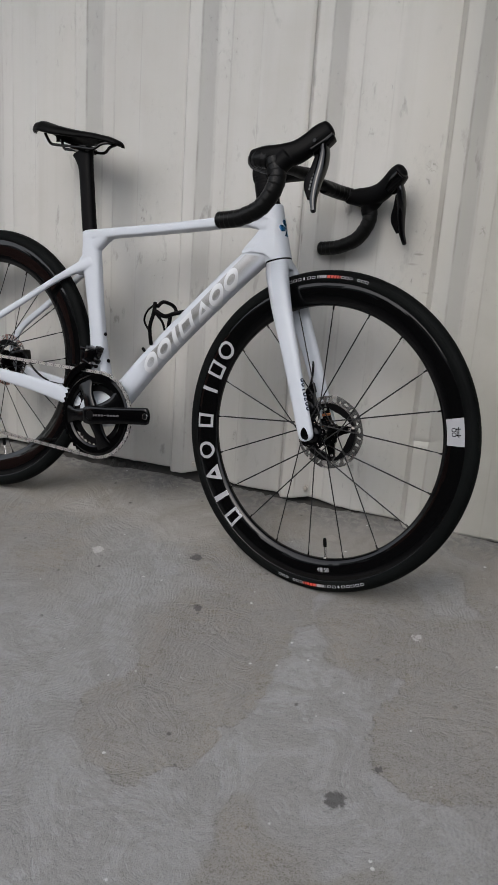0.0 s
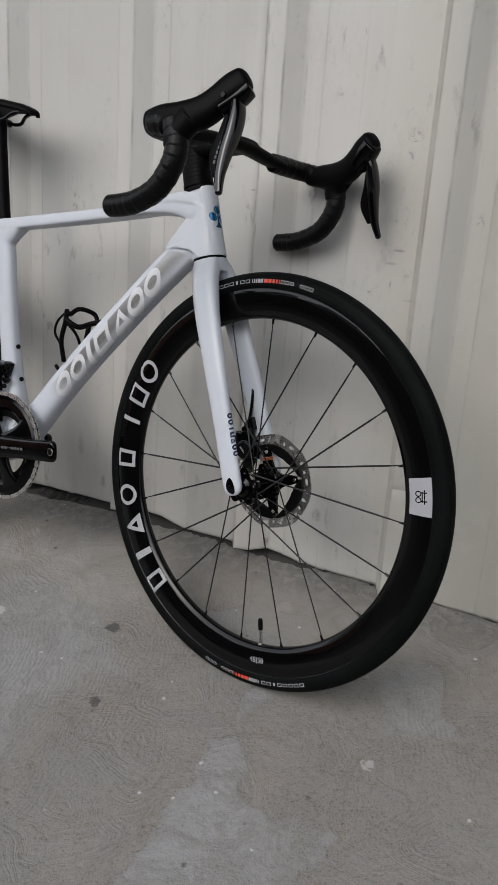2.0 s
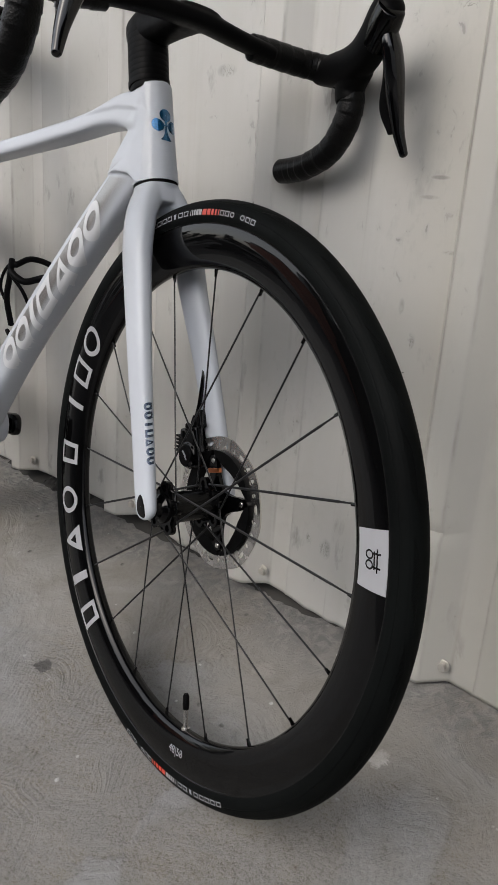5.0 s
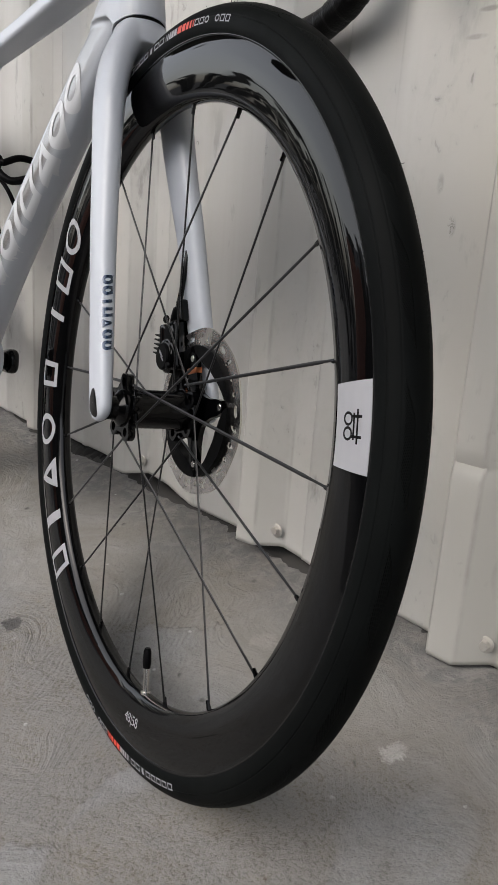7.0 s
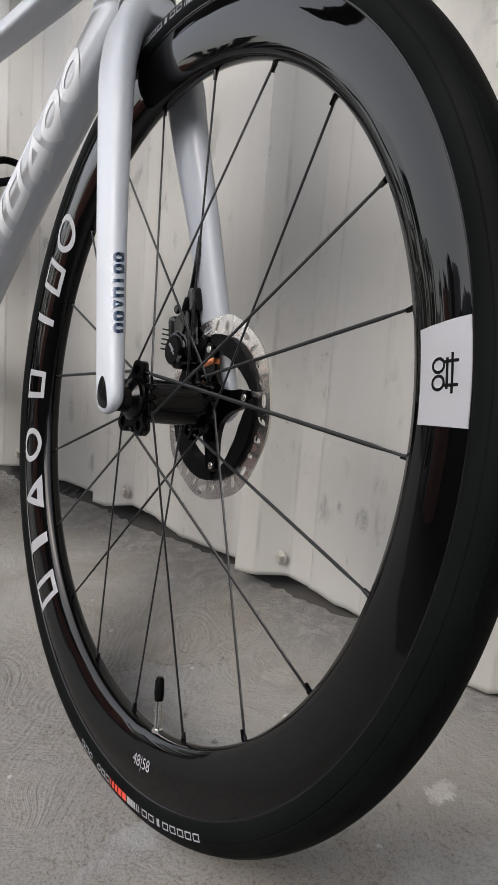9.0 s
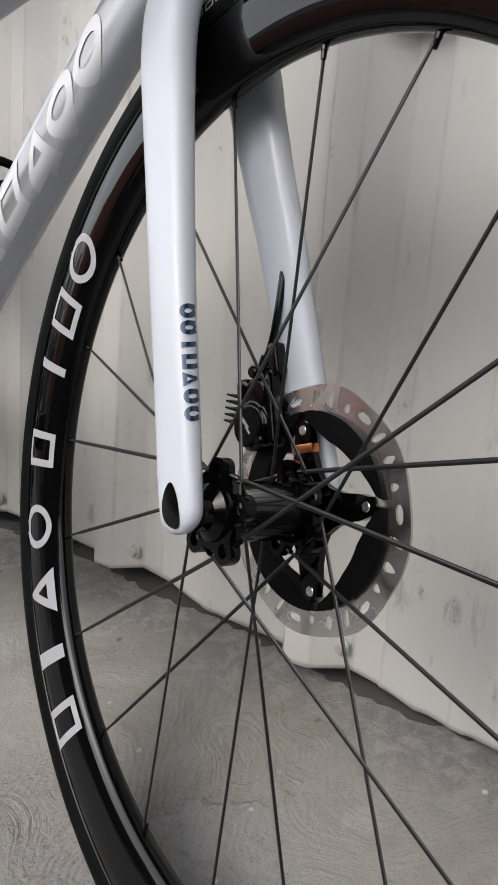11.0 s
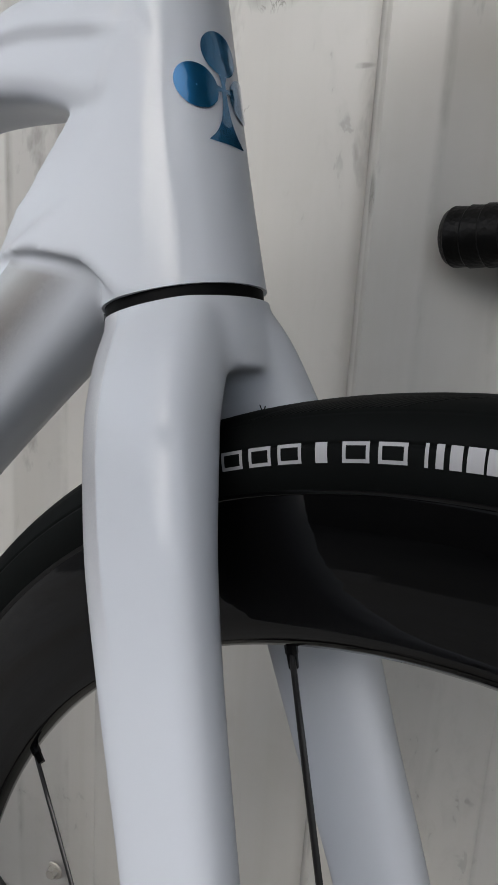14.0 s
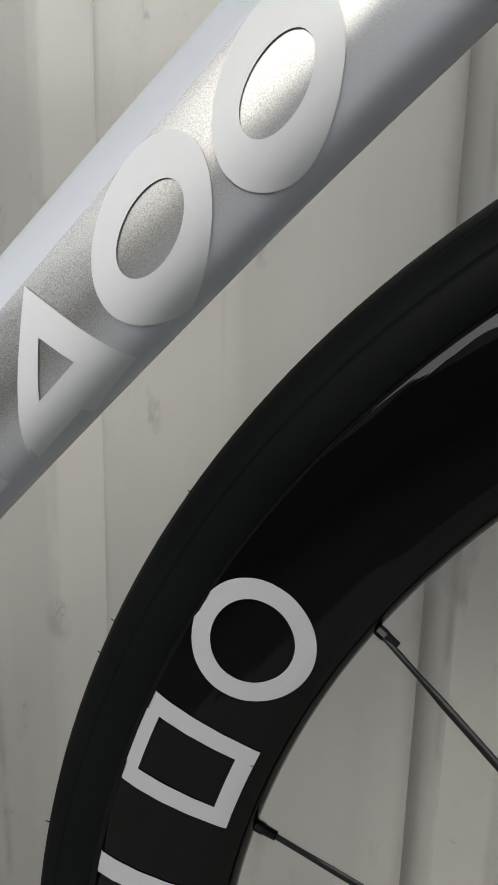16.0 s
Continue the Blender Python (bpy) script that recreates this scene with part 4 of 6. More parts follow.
        loft(bm, [(-0.676, s * 0.006, 0.278, 0.0180, 0.0115), (-0.703, s * 0.014, 0.261, 0.0140, 0.0095), (-0.730, s * 0.023, 0.2425, 0.0105, 0.0078), (-0.768, s * 0.033, 0.2145, 0.0083, 0.0065), (-0.850, s * 0.046, 0.151, 0.0085, 0.0060),
                  (-0.957, s * 0.063, 0.064, 0.0100, 0.0060), (-0.978, s * 0.0665, -0.015, 0.0140, 0.0060)], 20, 2.4, steps=26)
    me = fused(bm, "frame", 0.0016, 9, FRAME_PAINT)
    sculpt_head(me)
    # room for the fork crown below the head tube
    tool = bmesh.new()
    loft(tool, [(axis_at(z) - 0.0074, 0, z, 0.0306 + g, 0.0272 + g) for z, g in ((0.30, 0.055), (0.3432, 0.0), (0.3438, 0.0))], 48, 2.2)
    return cut_away(me, tool)


def frame_paint():
    """White lacquer, with a sprayed silver fade along the down tube's flanks."""
    m = mat("frame_lacquer", (0.445, 0.468, 0.508), 0.45, 0.0, 0.42, 0.08, 0.04)
    n = Nodes(m)
    # along the down tube (u) and across it (w)
    a = Vector((-0.519, 0, -0.011))
    b = Vector((-0.229, 0, 0.345))
    d = (b - a).normalized()
    x, y, z = n.xyz(n.coords(at=(-a.x, 0, -a.z)))[:3]
    u = n.math("ADD", n.math("MULTIPLY", x, d.x), n.math("MULTIPLY", z, d.z))
    w = n.math("ADD", n.math("MULTIPLY", x, -d.z), n.math("MULTIPLY", z, d.x))
    # positive w: upper side
    across = n.ramp(n.math("ADD", n.math("MULTIPLY", w, 20.0), 0.5), [(0.10, (0, 0, 0)), (0.40, (1, 1, 1)), (0.772, (1, 1, 1)), (0.778, (0, 0, 0))])
    along = n.ramp(n.math("MULTIPLY", u, 2.0), [(0.14, (0, 0, 0)), (0.26, (1, 1, 1)), (0.93, (1, 1, 1)), (0.985, (0, 0, 0))])
    silver = n.math("MULTIPLY", n.math("MULTIPLY", across, along), n.grey(n.math("ADD", z, -0.011), 0.3455, 0.3465, 1.0, 0.0))
    fleck = n.noise(n.coords(), 2600, 2, 0.6)
    metal = n.ramp(fleck, [(0.35, (0.215, 0.211, 0.207)), (0.65, (0.355, 0.349, 0.342))])
    n.link(n.mix(silver, (0.445, 0.468, 0.508), metal), n.b.inputs["Base Color"])
    n.link(n.math("MULTIPLY", silver, 0.75), n.b.inputs["Metallic"])
    n.link(n.math("ADD", n.math("MULTIPLY", silver, -0.06), 0.40), n.b.inputs["Roughness"])
    return m


FRAME_PAINT = frame_paint()
frame_mesh = build_frame()
frame_ob = share("frame", frame_mesh, bicycle, label="gloss white carbon frame with silver fade on the down tube")


# ---- fork ----
def fork_paint():
    """White lacquer with a silver flake fade down the legs' trailing side."""
    m = mat("fork_lacquer", (0.445, 0.468, 0.508), 0.45, 0.0, 0.42, 0.08, 0.04)
    n = Nodes(m)
    x, y, z = n.xyz(n.coords())[:3]
    # distance behind the fade's front line
    back = n.math("SUBTRACT", n.math("ADD", n.math("MULTIPLY", n.math("SUBTRACT", 0.3227, z), 0.515), -0.1695), x)
    edge = n.grey(n.math("ADD", n.math("MULTIPLY", back, 20.0), 0.5), 0.498, 0.503)
    down = n.grey(z, 0.235, 0.29)
    fleck = n.noise(n.coords(), 1800, 2, 0.6)
    amount = n.math("MULTIPLY", n.math("MULTIPLY", edge, down), n.grey(fleck, 0.3, 0.6, 0.4, 1.0))
    n.link(n.mix(amount, (0.445, 0.468, 0.508), (0.52, 0.52, 0.54)), n.b.inputs["Base Color"])
    n.link(n.math("MULTIPLY", amount, 0.8), n.b.inputs["Metallic"])
    n.link(n.math("ADD", n.math("MULTIPLY", amount, -0.04), 0.40), n.b.inputs["Roughness"])
    return m


FORK_PAINT = fork_paint()


def build_fork():
    bm = bmesh.new()
    # crown under the head tube
    loft(bm, [(axis_at(z) - back, -0.0022 * (1 - ease(0.328, 0.341, z)), z, a, b) for z, a, b, back in ((0.352, 0.0296, 0.0253, 0.0075), (0.345, 0.0296, 0.0254, 0.0075), (0.3405, 0.0296, 0.0256, 0.0075), (0.333, 0.0291, 0.0262, 0.0060),
              (0.326, 0.0255, 0.0282, 0.0025), (0.3195, 0.0200, 0.0290, 0.0005))], 40, 2.15)
    # its front and back run flush with the legs down to the arch
    loft(bm, [(-0.1715, 0, 0.3400, 0.0235, 0.0180), (-0.1675, -0.001, 0.334, 0.0268, 0.0230), (-0.1635, -0.0022, 0.326, 0.0271, 0.0255), (-0.1602, -0.0024, 0.3180, 0.0270, 0.0270)], 40, 2.5)
    for s in (-1, 1):
        # the wall-side leg stands a little closer in
        rows = [(-0.1750, 0.0010, 0.350, 0.0190, 0.0090), (-0.1728, 0.0050, 0.343, 0.0215, 0.0115), (-0.1705, 0.0082, 0.338, 0.0242, 0.0137), (-0.1675, 0.0126, 0.332, 0.0262, 0.0145), (-0.1635, 0.0174, 0.325, 0.0270, 0.0148),
                (-0.1585, 0.0220, 0.317, 0.0268, 0.0148), (-0.1530, 0.0266, 0.3075, 0.0261, 0.0144), (-0.1470, 0.0304, 0.297, 0.0252, 0.0140), (-0.1343, 0.0362, 0.270, 0.0240, 0.0128), (-0.1210, 0.0390, 0.240, 0.0228, 0.0116),
                (-0.1014, 0.0425, 0.200, 0.0208, 0.0109), (-0.0812, 0.0462, 0.160, 0.0194, 0.0102), (-0.0628, 0.0485, 0.120, 0.0182, 0.0097), (-0.0487, 0.0500, 0.090, 0.0178, 0.0092),
                (-0.0297, 0.0522, 0.050, 0.0178, 0.0086), (-0.0157, 0.0538, 0.020, 0.0180, 0.0080), (-0.0055, 0.0548, -0.001, 0.0175, 0.0075)]
        loft(bm, [(x, s * y - ((0.0026 * ease(0.06, 0.20, z) + 0.0034 * ease(0.265, 0.305, z)) * (1 - ease(0.334, 0.343, z)) if s > 0 else 0.0), z, a, b) for x, y, z, a, b in rows], 40, 2.7, steps=56, dome=0.014)
    me = fused(bm, "fork", 0.0014, 18, FORK_PAINT)
    # squared off under the head tube
    tool = bmesh.new()
    loft(tool, [(axis_at(z) - 0.006, 0, z, 0.09, 0.09) for z in (0.3402, 0.42)], 40, 2.0)
    return cut_away(me, tool)


fork_mesh = build_fork()
fork_ob = share("fork", fork_mesh, bicycle, FRONT, "gloss white carbon fork")

# dark gap ring between head tube and crown
bm = bmesh.new()
loft(bm, [(axis_at(z) - 0.0076, 0, z, 0.0282, 0.0240) for z in (0.3375, 0.3460)], 40, 2.15)
part("headset_ring", bm, MATT, bicycle, "black headset ring")

# ---- stem, spacers, handlebar ----
for k in range(10):
    z0 = 0.4540 + 0.0062 * k
    q = 0.0246 if k else 0.0252
    bm = bmesh.new()
    loft(bm, [(axis_at(z) - 0.0172, 0, z, q + g, q - 0.0016 + g) for z, g in ((z0, -0.00013), (z0 + 0.0004, 0.0), (z0 + 0.0058, 0.0), (z0 + 0.0062, -0.00013))], 36, 2.3)
    part("spacer", bm, MATT, bicycle, "matt black headset spacer", FRONT)
bm = bmesh.new()
loft(bm, [(axis_at(z) - 0.0135, 0, z, q, q - 0.0024) for z, q in ((0.4475, 0.0258), (0.4495, 0.0262), (0.4525, 0.0258), (0.4545, 0.0248))], 40, 2.2)
part("headset_cover", bm, MATT, bicycle, "matt black headset cover", FRONT)
bm = bmesh.new()
loft(bm, [(-0.262, 0, 0.512, 0.0200, 0.0185), (-0.235, 0, 0.520, 0.0225, 0.0215), (-0.195, 0, 0.524, 0.0185, 0.0210), (-0.155, 0, 0.526, 0.0140, 0.0240), (-0.130, 0, 0.527, 0.0105, 0.0300)], 30, 2.8, steps=20, dome=0.006)
loft(bm, [(-0.142, -0.137, 0.513, 0.0105, 0.0140), (-0.140, -0.075, 0.521, 0.0105, 0.0170), (-0.139, 0, 0.524, 0.0105, 0.0190), (-0.140, 0.065, 0.5185, 0.0100, 0.0170), (-0.142, 0.113, 0.5160, 0.0105, 0.0140)],
     26, 2.3, side=(1, 0, 0), steps=24)
handlebar = share("handlebar", fused(bm, "handlebar", 0.0022, 5, MATT), bicycle, FRONT, "matt black one-piece carbon stem and handlebar")


BAR_SHIFT = -0.012


def mirrored(rows, s):
    return [(x, s * y + BAR_SHIFT, z, a, b) for x, y, z, a, b in rows]


def splayed(rows, s):
    """Lever rows: they stand further out towards their tips."""
    return [(x + 0.03 * (0.546 - z), s * (y + 0.05 * (0.546 - z)) + BAR_SHIFT + 0.05 * (0.546 - z), z, a, b) for x, y, z, a, b in rows]


def wraps(count, deep=0.05):
    return lambda q: 1 + deep * (((q * count) % 1.0) - 0.5)


for s in (-1, 1):
    # taped tops up to the hoods
    bm = bmesh.new()
    up = 0.004 + 0.004 * s
    loft(bm, mirrored([(-0.142, 0.095, 0.5165, 0.0120, 0.0155), (-0.143, 0.130, 0.512 + up * 0.7, 0.0140, 0.0160), (-0.141, 0.168, 0.510 + up, 0.0150, 0.0160), (-0.133, 0.190, 0.510 + up, 0.0155, 0.0160), (-0.116, 0.2015, 0.511 + up * 0.5, 0.0160, 0.0163), (-0.095, 0.2020, 0.509, 0.0160, 0.0160)], s),
         22, 2.1, side=(0, 0, 1), steps=90, ridge=wraps(10, 0.05), dome=0.003)
    part("bar_tape", bm, TAPE, handlebar, "black perforated bar tape")
    # taped drops
    bm = bmesh.new()
    loft(bm, mirrored([(-0.086, 0.2020, 0.512, 0.0165, 0.0165), (-0.0730, 0.203, 0.487, 0.0165, 0.0165), (-0.0745, 0.2045, 0.458, 0.0163, 0.0163), (-0.096, 0.206, 0.424, 0.0162, 0.0162), (-0.134, 0.2065, 0.4035, 0.0160, 0.0160),
                       (-0.162, 0.2065, 0.3965, 0.0160, 0.0160), (-0.185, 0.2065, 0.3935, 0.0156, 0.0156)], s), 22, 2.0, steps=130, ridge=wraps(14, 0.055), dome=0.006)
    part("drop_tape", bm, TAPE, handlebar, "black perforated bar tape")
    # brake hood
    bm = bmesh.new()
    loft(bm, mirrored([(-0.130, 0.1980, 0.513, 0.0150, 0.0150), (-0.105, 0.1990, 0.515, 0.0195, 0.0178), (-0.075, 0.1950, 0.518, 0.0215, 0.0182), (-0.048, 0.1880, 0.528, 0.0208, 0.0175),
                       (-0.029, 0.1810, 0.544, 0.0195, 0.0170), (-0.013, 0.1740, 0.561, 0.0200, 0.0168), (-0.002, 0.1690, 0.5715, 0.0178, 0.0155)], s), 28, 2.5, steps=30, dome=0.010)
    loft(bm, mirrored([(-0.060, 0.1960, 0.520, 0.020, 0.0170), (-0.076, 0.2010, 0.497, 0.0190, 0.0172), (-0.0735, 0.203, 0.480, 0.0172, 0.0170)], s), 24, 2.1, steps=8)
    hood = share("brake_hood", fused(bm, "brake_hood", 0.0015, 4, HOOD), handlebar, label="black rubber brake hood")
    # lever bracket and blade
    bm = bmesh.new()
    loft(bm, mirrored([(-0.026, 0.1805, 0.537, 0.0185, 0.0152), (-0.007, 0.1712, 0.5555, 0.0190, 0.0152), (0.0035, 0.1660, 0.5670, 0.0165, 0.0142)], s), 20, 2.6, steps=8, dome=0.003)
    part("lever_bracket", bm, GLOSS, handlebar, "gloss black lever bracket")
    bm = bmesh.new()
    loft(bm, splayed([(-0.001, 0.1745, 0.546, 0.0070, 0.0110), (0.003, 0.1775, 0.529, 0.0090, 0.0130), (0.005, 0.1840, 0.505, 0.0095, 0.0128), (0.004, 0.1925, 0.478, 0.0090, 0.0100), (0.006, 0.2005, 0.450, 0.0070, 0.0068),
                       (0.013, 0.2065, 0.427, 0.0050, 0.0045)], s), 18, 2.4, steps=26, dome=0.004)
    part("brake_lever", bm, LEVER, handlebar, "gloss black brake lever blade")
    bm = bmesh.new()
    loft(bm, splayed([(-0.004, 0.1830, 0.524, 0.0070, 0.0060), (-0.007, 0.1885, 0.500, 0.0085, 0.0050), (-0.0115, 0.1940, 0.474, 0.0095, 0.0045), (-0.002, 0.1985, 0.448, 0.0050, 0.0040)], s), 16, 2.8, steps=14, dome=0.002)
    part("shift_paddle", bm, MATT, handlebar, "matt black shift paddle")
    bm = bmesh.new()
    disc(bm, 0.0042, 0.004, pose(-0.012, s * 0.1925 + BAR_SHIFT, 0.549, 90, 0, 0), 16, 0.0008)
    part("pivot_pin", bm, GLOSS, handlebar)
    # pale print down the lever's outer edge: short bars
    bm = bmesh.new()
    for k in range(8):
        q = k / 7
        box(bm, (0.0030, 0.0008, 0.0042), pose(0.0045 - 0.0052 * math.sin(q * 2.2), s * (0.1985 + 0.0065 * q - 0.006 * (1 - q)) + BAR_SHIFT, 0.508 - 0.044 * q, 0, 8))
    part("lever_print", bm, PRINT_GREY, handlebar)

# ---- saddle and seat post ----
bm = bmesh.new()
loft(bm, [(-0.683, 0, 0.300, 0.0185, 0.0125), (-0.703, 0, 0.3500, 0.0190, 0.0128), (-0.730, 0, 0.455, 0.0190, 0.0128), (-0.742, 0, 0.500, 0.0200, 0.0130), (-0.752, 0, 0.525, 0.0260, 0.0140), (-0.757, 0, 0.535, 0.0300, 0.0150)], 28, 2.6, steps=24)
seatpost = part("seat_post", bm, MATT, bicycle, "matt black carbon seat post")
bm = bmesh.new()
box(bm, (0.05, 0.046, 0.014), pose(-0.757, 0, 0.541, 0, 4), 0.004)
part("saddle_clamp", bm, GLOSS, seatpost)


def build_saddle():
    """A short saddle with wings, turned-down flanks and a relief channel."""
    bm = bmesh.new()
    n_len, n_wid = 40, 22
    rows = []
    for i in range(n_len + 1):
        q = i / n_len                      # 0 tail, 1 nose
        x = -0.887 + 0.247 * q
        half = float(np.interp(q, [0, 0.05, 0.15, 0.3, 0.45, 0.6, 0.8, 0.95, 1.0], [0.040, 0.058, 0.068, 0.066, 0.052, 0.036, 0.024, 0.019, 0.010]))
        top = float(np.interp(q, [0, 0.05, 0.12, 0.3, 0.5, 0.7, 0.88, 0.97, 1.0], [0.582, 0.591, 0.594, 0.585, 0.580, 0.578, 0.573, 0.566, 0.560]))
        drop = float(np.interp(q, [0, 0.1, 0.3, 0.6, 0.9, 1.0], [0.020, 0.030, 0.026, 0.016, 0.014, 0.008]))
        row = []
        for j in range(n_wid + 1):
            s = -1 + 2 * j / n_wid
            y = half * math.sin(s * math.pi / 2 * 0.98)
            z = top - drop * abs(s) ** 3.2 - 0.006 * math.exp(-((y / 0.010) ** 2)) * math.exp(-(((q - 0.45) / 0.3) ** 2))
            row.append(bm.verts.new((x, y, z)))
        rows.append(row)
    for a, b in zip(rows, rows[1:]):
        for j in range(n_wid):
            bm.faces.new((a[j], b[j], b[j + 1], a[j + 1]))
    return bm


saddle = part("saddle", build_saddle(), MATT, bicycle, "matt black short racing saddle", sharp=80)
sol = saddle.modifiers.new("shell", "SOLIDIFY")
sol.thickness, sol.offset = 0.008, -1.0
for s in (-1, 1):
    bm = bmesh.new()
    tube(bm, [(-0.860, s * 0.030, 0.566), (-0.843, s * 0.025, 0.545), (-0.825, s * 0.022, 0.542), (-0.757, s * 0.022, 0.541), (-0.71, s * 0.021, 0.540), (-0.690, s * 0.016, 0.553), (-0.664, s * 0.010, 0.560)], 0.0036, 10, 40)
    part("saddle_rail", bm, GLOSS, saddle, "gloss black carbon rail")


# ---- front hub, disc rotor, brake ----
def lobed_plate(bm, lobes, turn, y0, y1, low=0.0215, high=0.0100, wide=18.0, hole=0.0042, hole_at=0.0238):
    outer, holes = [], []
    for k in range(150):
        a = 360.0 * k / 150
        d = min(abs((a - turn - 360 / lobes * j + 180) % 360 - 180) for j in range(lobes))
        r = low + high * math.exp(-((d / wide) ** 4))
        outer.append((-r * math.sin(radians(a)), r * math.cos(radians(a))))
    for j in range(lobes):
        a = radians(turn + 360 / lobes * j)
        c = (-hole_at * math.sin(a), hole_at * math.cos(a))
        holes.append([(c[0] + hole * math.cos(t), c[1] + hole * math.sin(t)) for t in np.linspace(0, 2 * math.pi, 13)[:-1]])
    return outline_plate(bm, [outer] + holes, y0, y1)


def build_hub(wheel, near, far, over, turn_near, turn_far):
    bm = bmesh.new()
    prof = [(0.0001, -over), (0.0105, -over), (0.0110, -over + 0.006), (0.0165, near - 0.006), (0.0195, near + 0.004), (0.0180, near + 0.012), (0.0178, far - 0.012), (0.0205, far - 0.003), (0.0200, far + 0.008),
            (0.0125, far + 0.014), (0.0110, over - 0.004), (0.0105, over), (0.0001, over)]
    revolve(bm, prof, 48)
    hub = part("hub", bm, GLOSS, wheel, "gloss black hub shell", sharp=30)
    bm = bmesh.new()
    lobed_plate(bm, 5, turn_near, near - 0.0035, near + 0.0035)
    part("flange", bm, GLOSS, wheel, "black lobed spoke flange", sharp=30)
    bm = bmesh.new()
    lobed_plate(bm, 5, turn_far, far - 0.0035, far + 0.0035)
    part("flange", bm, GLOSS, wheel, "black lobed spoke flange", sharp=30)
    return hub


build_hub(front_wheel, -0.034, 0.024, 0.0500, PHASE + 72, PHASE + 90)
build_hub(rear_wheel, -0.018, 0.034, 0.0660, 20, 40)


def build_rotor(wheel, y, r_out, turn):
    """Steel braking ring with cut-outs, black finned carrier, arms and rivets."""
    k_r = r_out / 0.080
    bm = bmesh.new()
    outer = []
    for k in range(180):
        a = 2 * math.pi * k / 180
        r = k_r * (0.0795 + 0.0008 * math.cos(8 * a))
        outer.append((-r * math.sin(a), r * math.cos(a)))
    inner = []
    for t in np.linspace(0, 2 * math.pi, 181)[:-1]:
        off = min(abs((math.degrees(t) - turn - 90 * j + 180) % 360 - 180) for j in range(4))
        ri = 0.0622 - 0.0145 * math.exp(-((off / 7.5) ** 4))
        inner.append((-ri * k_r * math.sin(t), ri * k_r * math.cos(t)))
    holes = []
    for j in range(28):
        a = 2 * math.pi * j / 28 + 0.05
        kind = j % 4
        if kind == 0:
            pts = [(0.0662, -0.0040), (0.0662, 0.0040), (0.0752, 0.0012), (0.0752, -0.0012)]
        elif kind == 1:
            pts = [(0.0655, -0.0036), (0.0655, 0.0006), (0.0758, 0.0040), (0.0758, -0.0002)]
        elif kind == 2:
            pts = [(0.0680, -0.0056), (0.0690, 0.0056), (0.0740, 0.0056), (0.0735, -0.0056)]
        else:
            pts = [(0.0665, -0.0030), (0.0665, 0.0030), (0.0722, 0.0014), (0.0722, -0.0014)]
        c, s = math.cos(a), math.sin(a)
        loop = []
        # chamfered corners
        for i in range(4):
            p, q, w = np.array(pts[i - 1]), np.array(pts[i]), np.array(pts[(i + 1) % 4])
            loop += [q + 0.28 * (p - q), q + 0.28 * (w - q)]
        holes.append([(k_r * (-r * s + t * c), k_r * (r * c + t * s)) for r, t in loop])
    outline_plate(bm, [outer, inner] + holes, y - 0.0009, y + 0.0009)
    rotor = part("disc_rotor", bm, STEEL, wheel, "perforated steel brake rotor on a black finned carrier", sharp=20)
    # carrier: hub ring and four arms
    bm = bmesh.new()
    ring_o = [(-0.0205 * math.sin(t), 0.0205 * math.cos(t)) for t in np.linspace(0, 2 * math.pi, 61)[:-1]]
    ring_i = [(-0.0135 * math.sin(t), 0.0135 * math.cos(t)) for t in np.linspace(0, 2 * math.pi, 41)[:-1]]
    outline_plate(bm, [ring_o, ring_i], y - 0.006, y + 0.001)
    for j in range(4):
        a = radians(turn + 90 * j)
        c, s = math.cos(a), math.sin(a)
        arm = [(0.016, -0.0160), (0.024, -0.0115), (0.034, -0.0088), (0.046, -0.0078), (0.054, -0.0056), (0.0570, 0.0), (0.054, 0.0056), (0.046, 0.0078), (0.034, 0.0088), (0.024, 0.0115), (0.016, 0.0160)]
        arm_bm = bmesh.new()
        outline_plate(arm_bm, [[(k_r * (-r * s + t * c), k_r * (r * c + t * s)) for r, t in loop] for loop in (arm,)], y - 0.0062, y - 0.0010)
        part("carrier_arm", arm_bm, GLOSS, wheel, "gloss black rotor carrier arm", sharp=25)
    part("carrier_ring", bm, GLOSS, wheel, "gloss black rotor carrier ring", sharp=25)
    # cooling fins between the arms
    for j in range(4):
        bm = bmesh.new()
        lo, hi = turn + 90 * j + 3, turn + 90 * j + 89
        t = np.radians(np.linspace(lo, hi, 20))
        t2 = np.radians(np.linspace(lo + 3, hi - 2, 20))
        loop = [(-0.0628 * k_r * math.sin(q), 0.0628 * k_r * math.cos(q)) for q in t]
        for i, q in enumerate(t2[::-1]):
            ri = float(np.interp(i / 19, [0, 0.12, 0.3, 0.62, 0.85, 1], [0.0560, 0.0500, 0.0462, 0.0478, 0.0530, 0.0578]))
            loop.append((-ri * k_r * math.sin(q), ri * k_r * math.cos(q)))
        outline_plate(bm, [loop], y - 0.0052, y + 0.0050)
        part("fin", bm, MATT, wheel, "matt black cooling fin", sharp=25)
    for j in range(4):
        a = radians(turn + 90 * j)
        bm = bmesh.new()
        disc(bm, 0.0036, 0.0062, pose(-0.0505 * k_r * math.sin(a), y - 0.0036, 0.0505 * k_r * math.cos(a), 90), 18, 0.0008)
        part("rivet", bm, STEEL, wheel, "steel rivet")
    return rotor


rotor = build_rotor(front_wheel, 0.0415, 0.080, 20)
build_rotor(rear_wheel, 0.0530, 0.070, 48)
bm = bmesh.new()
a = radians(20)
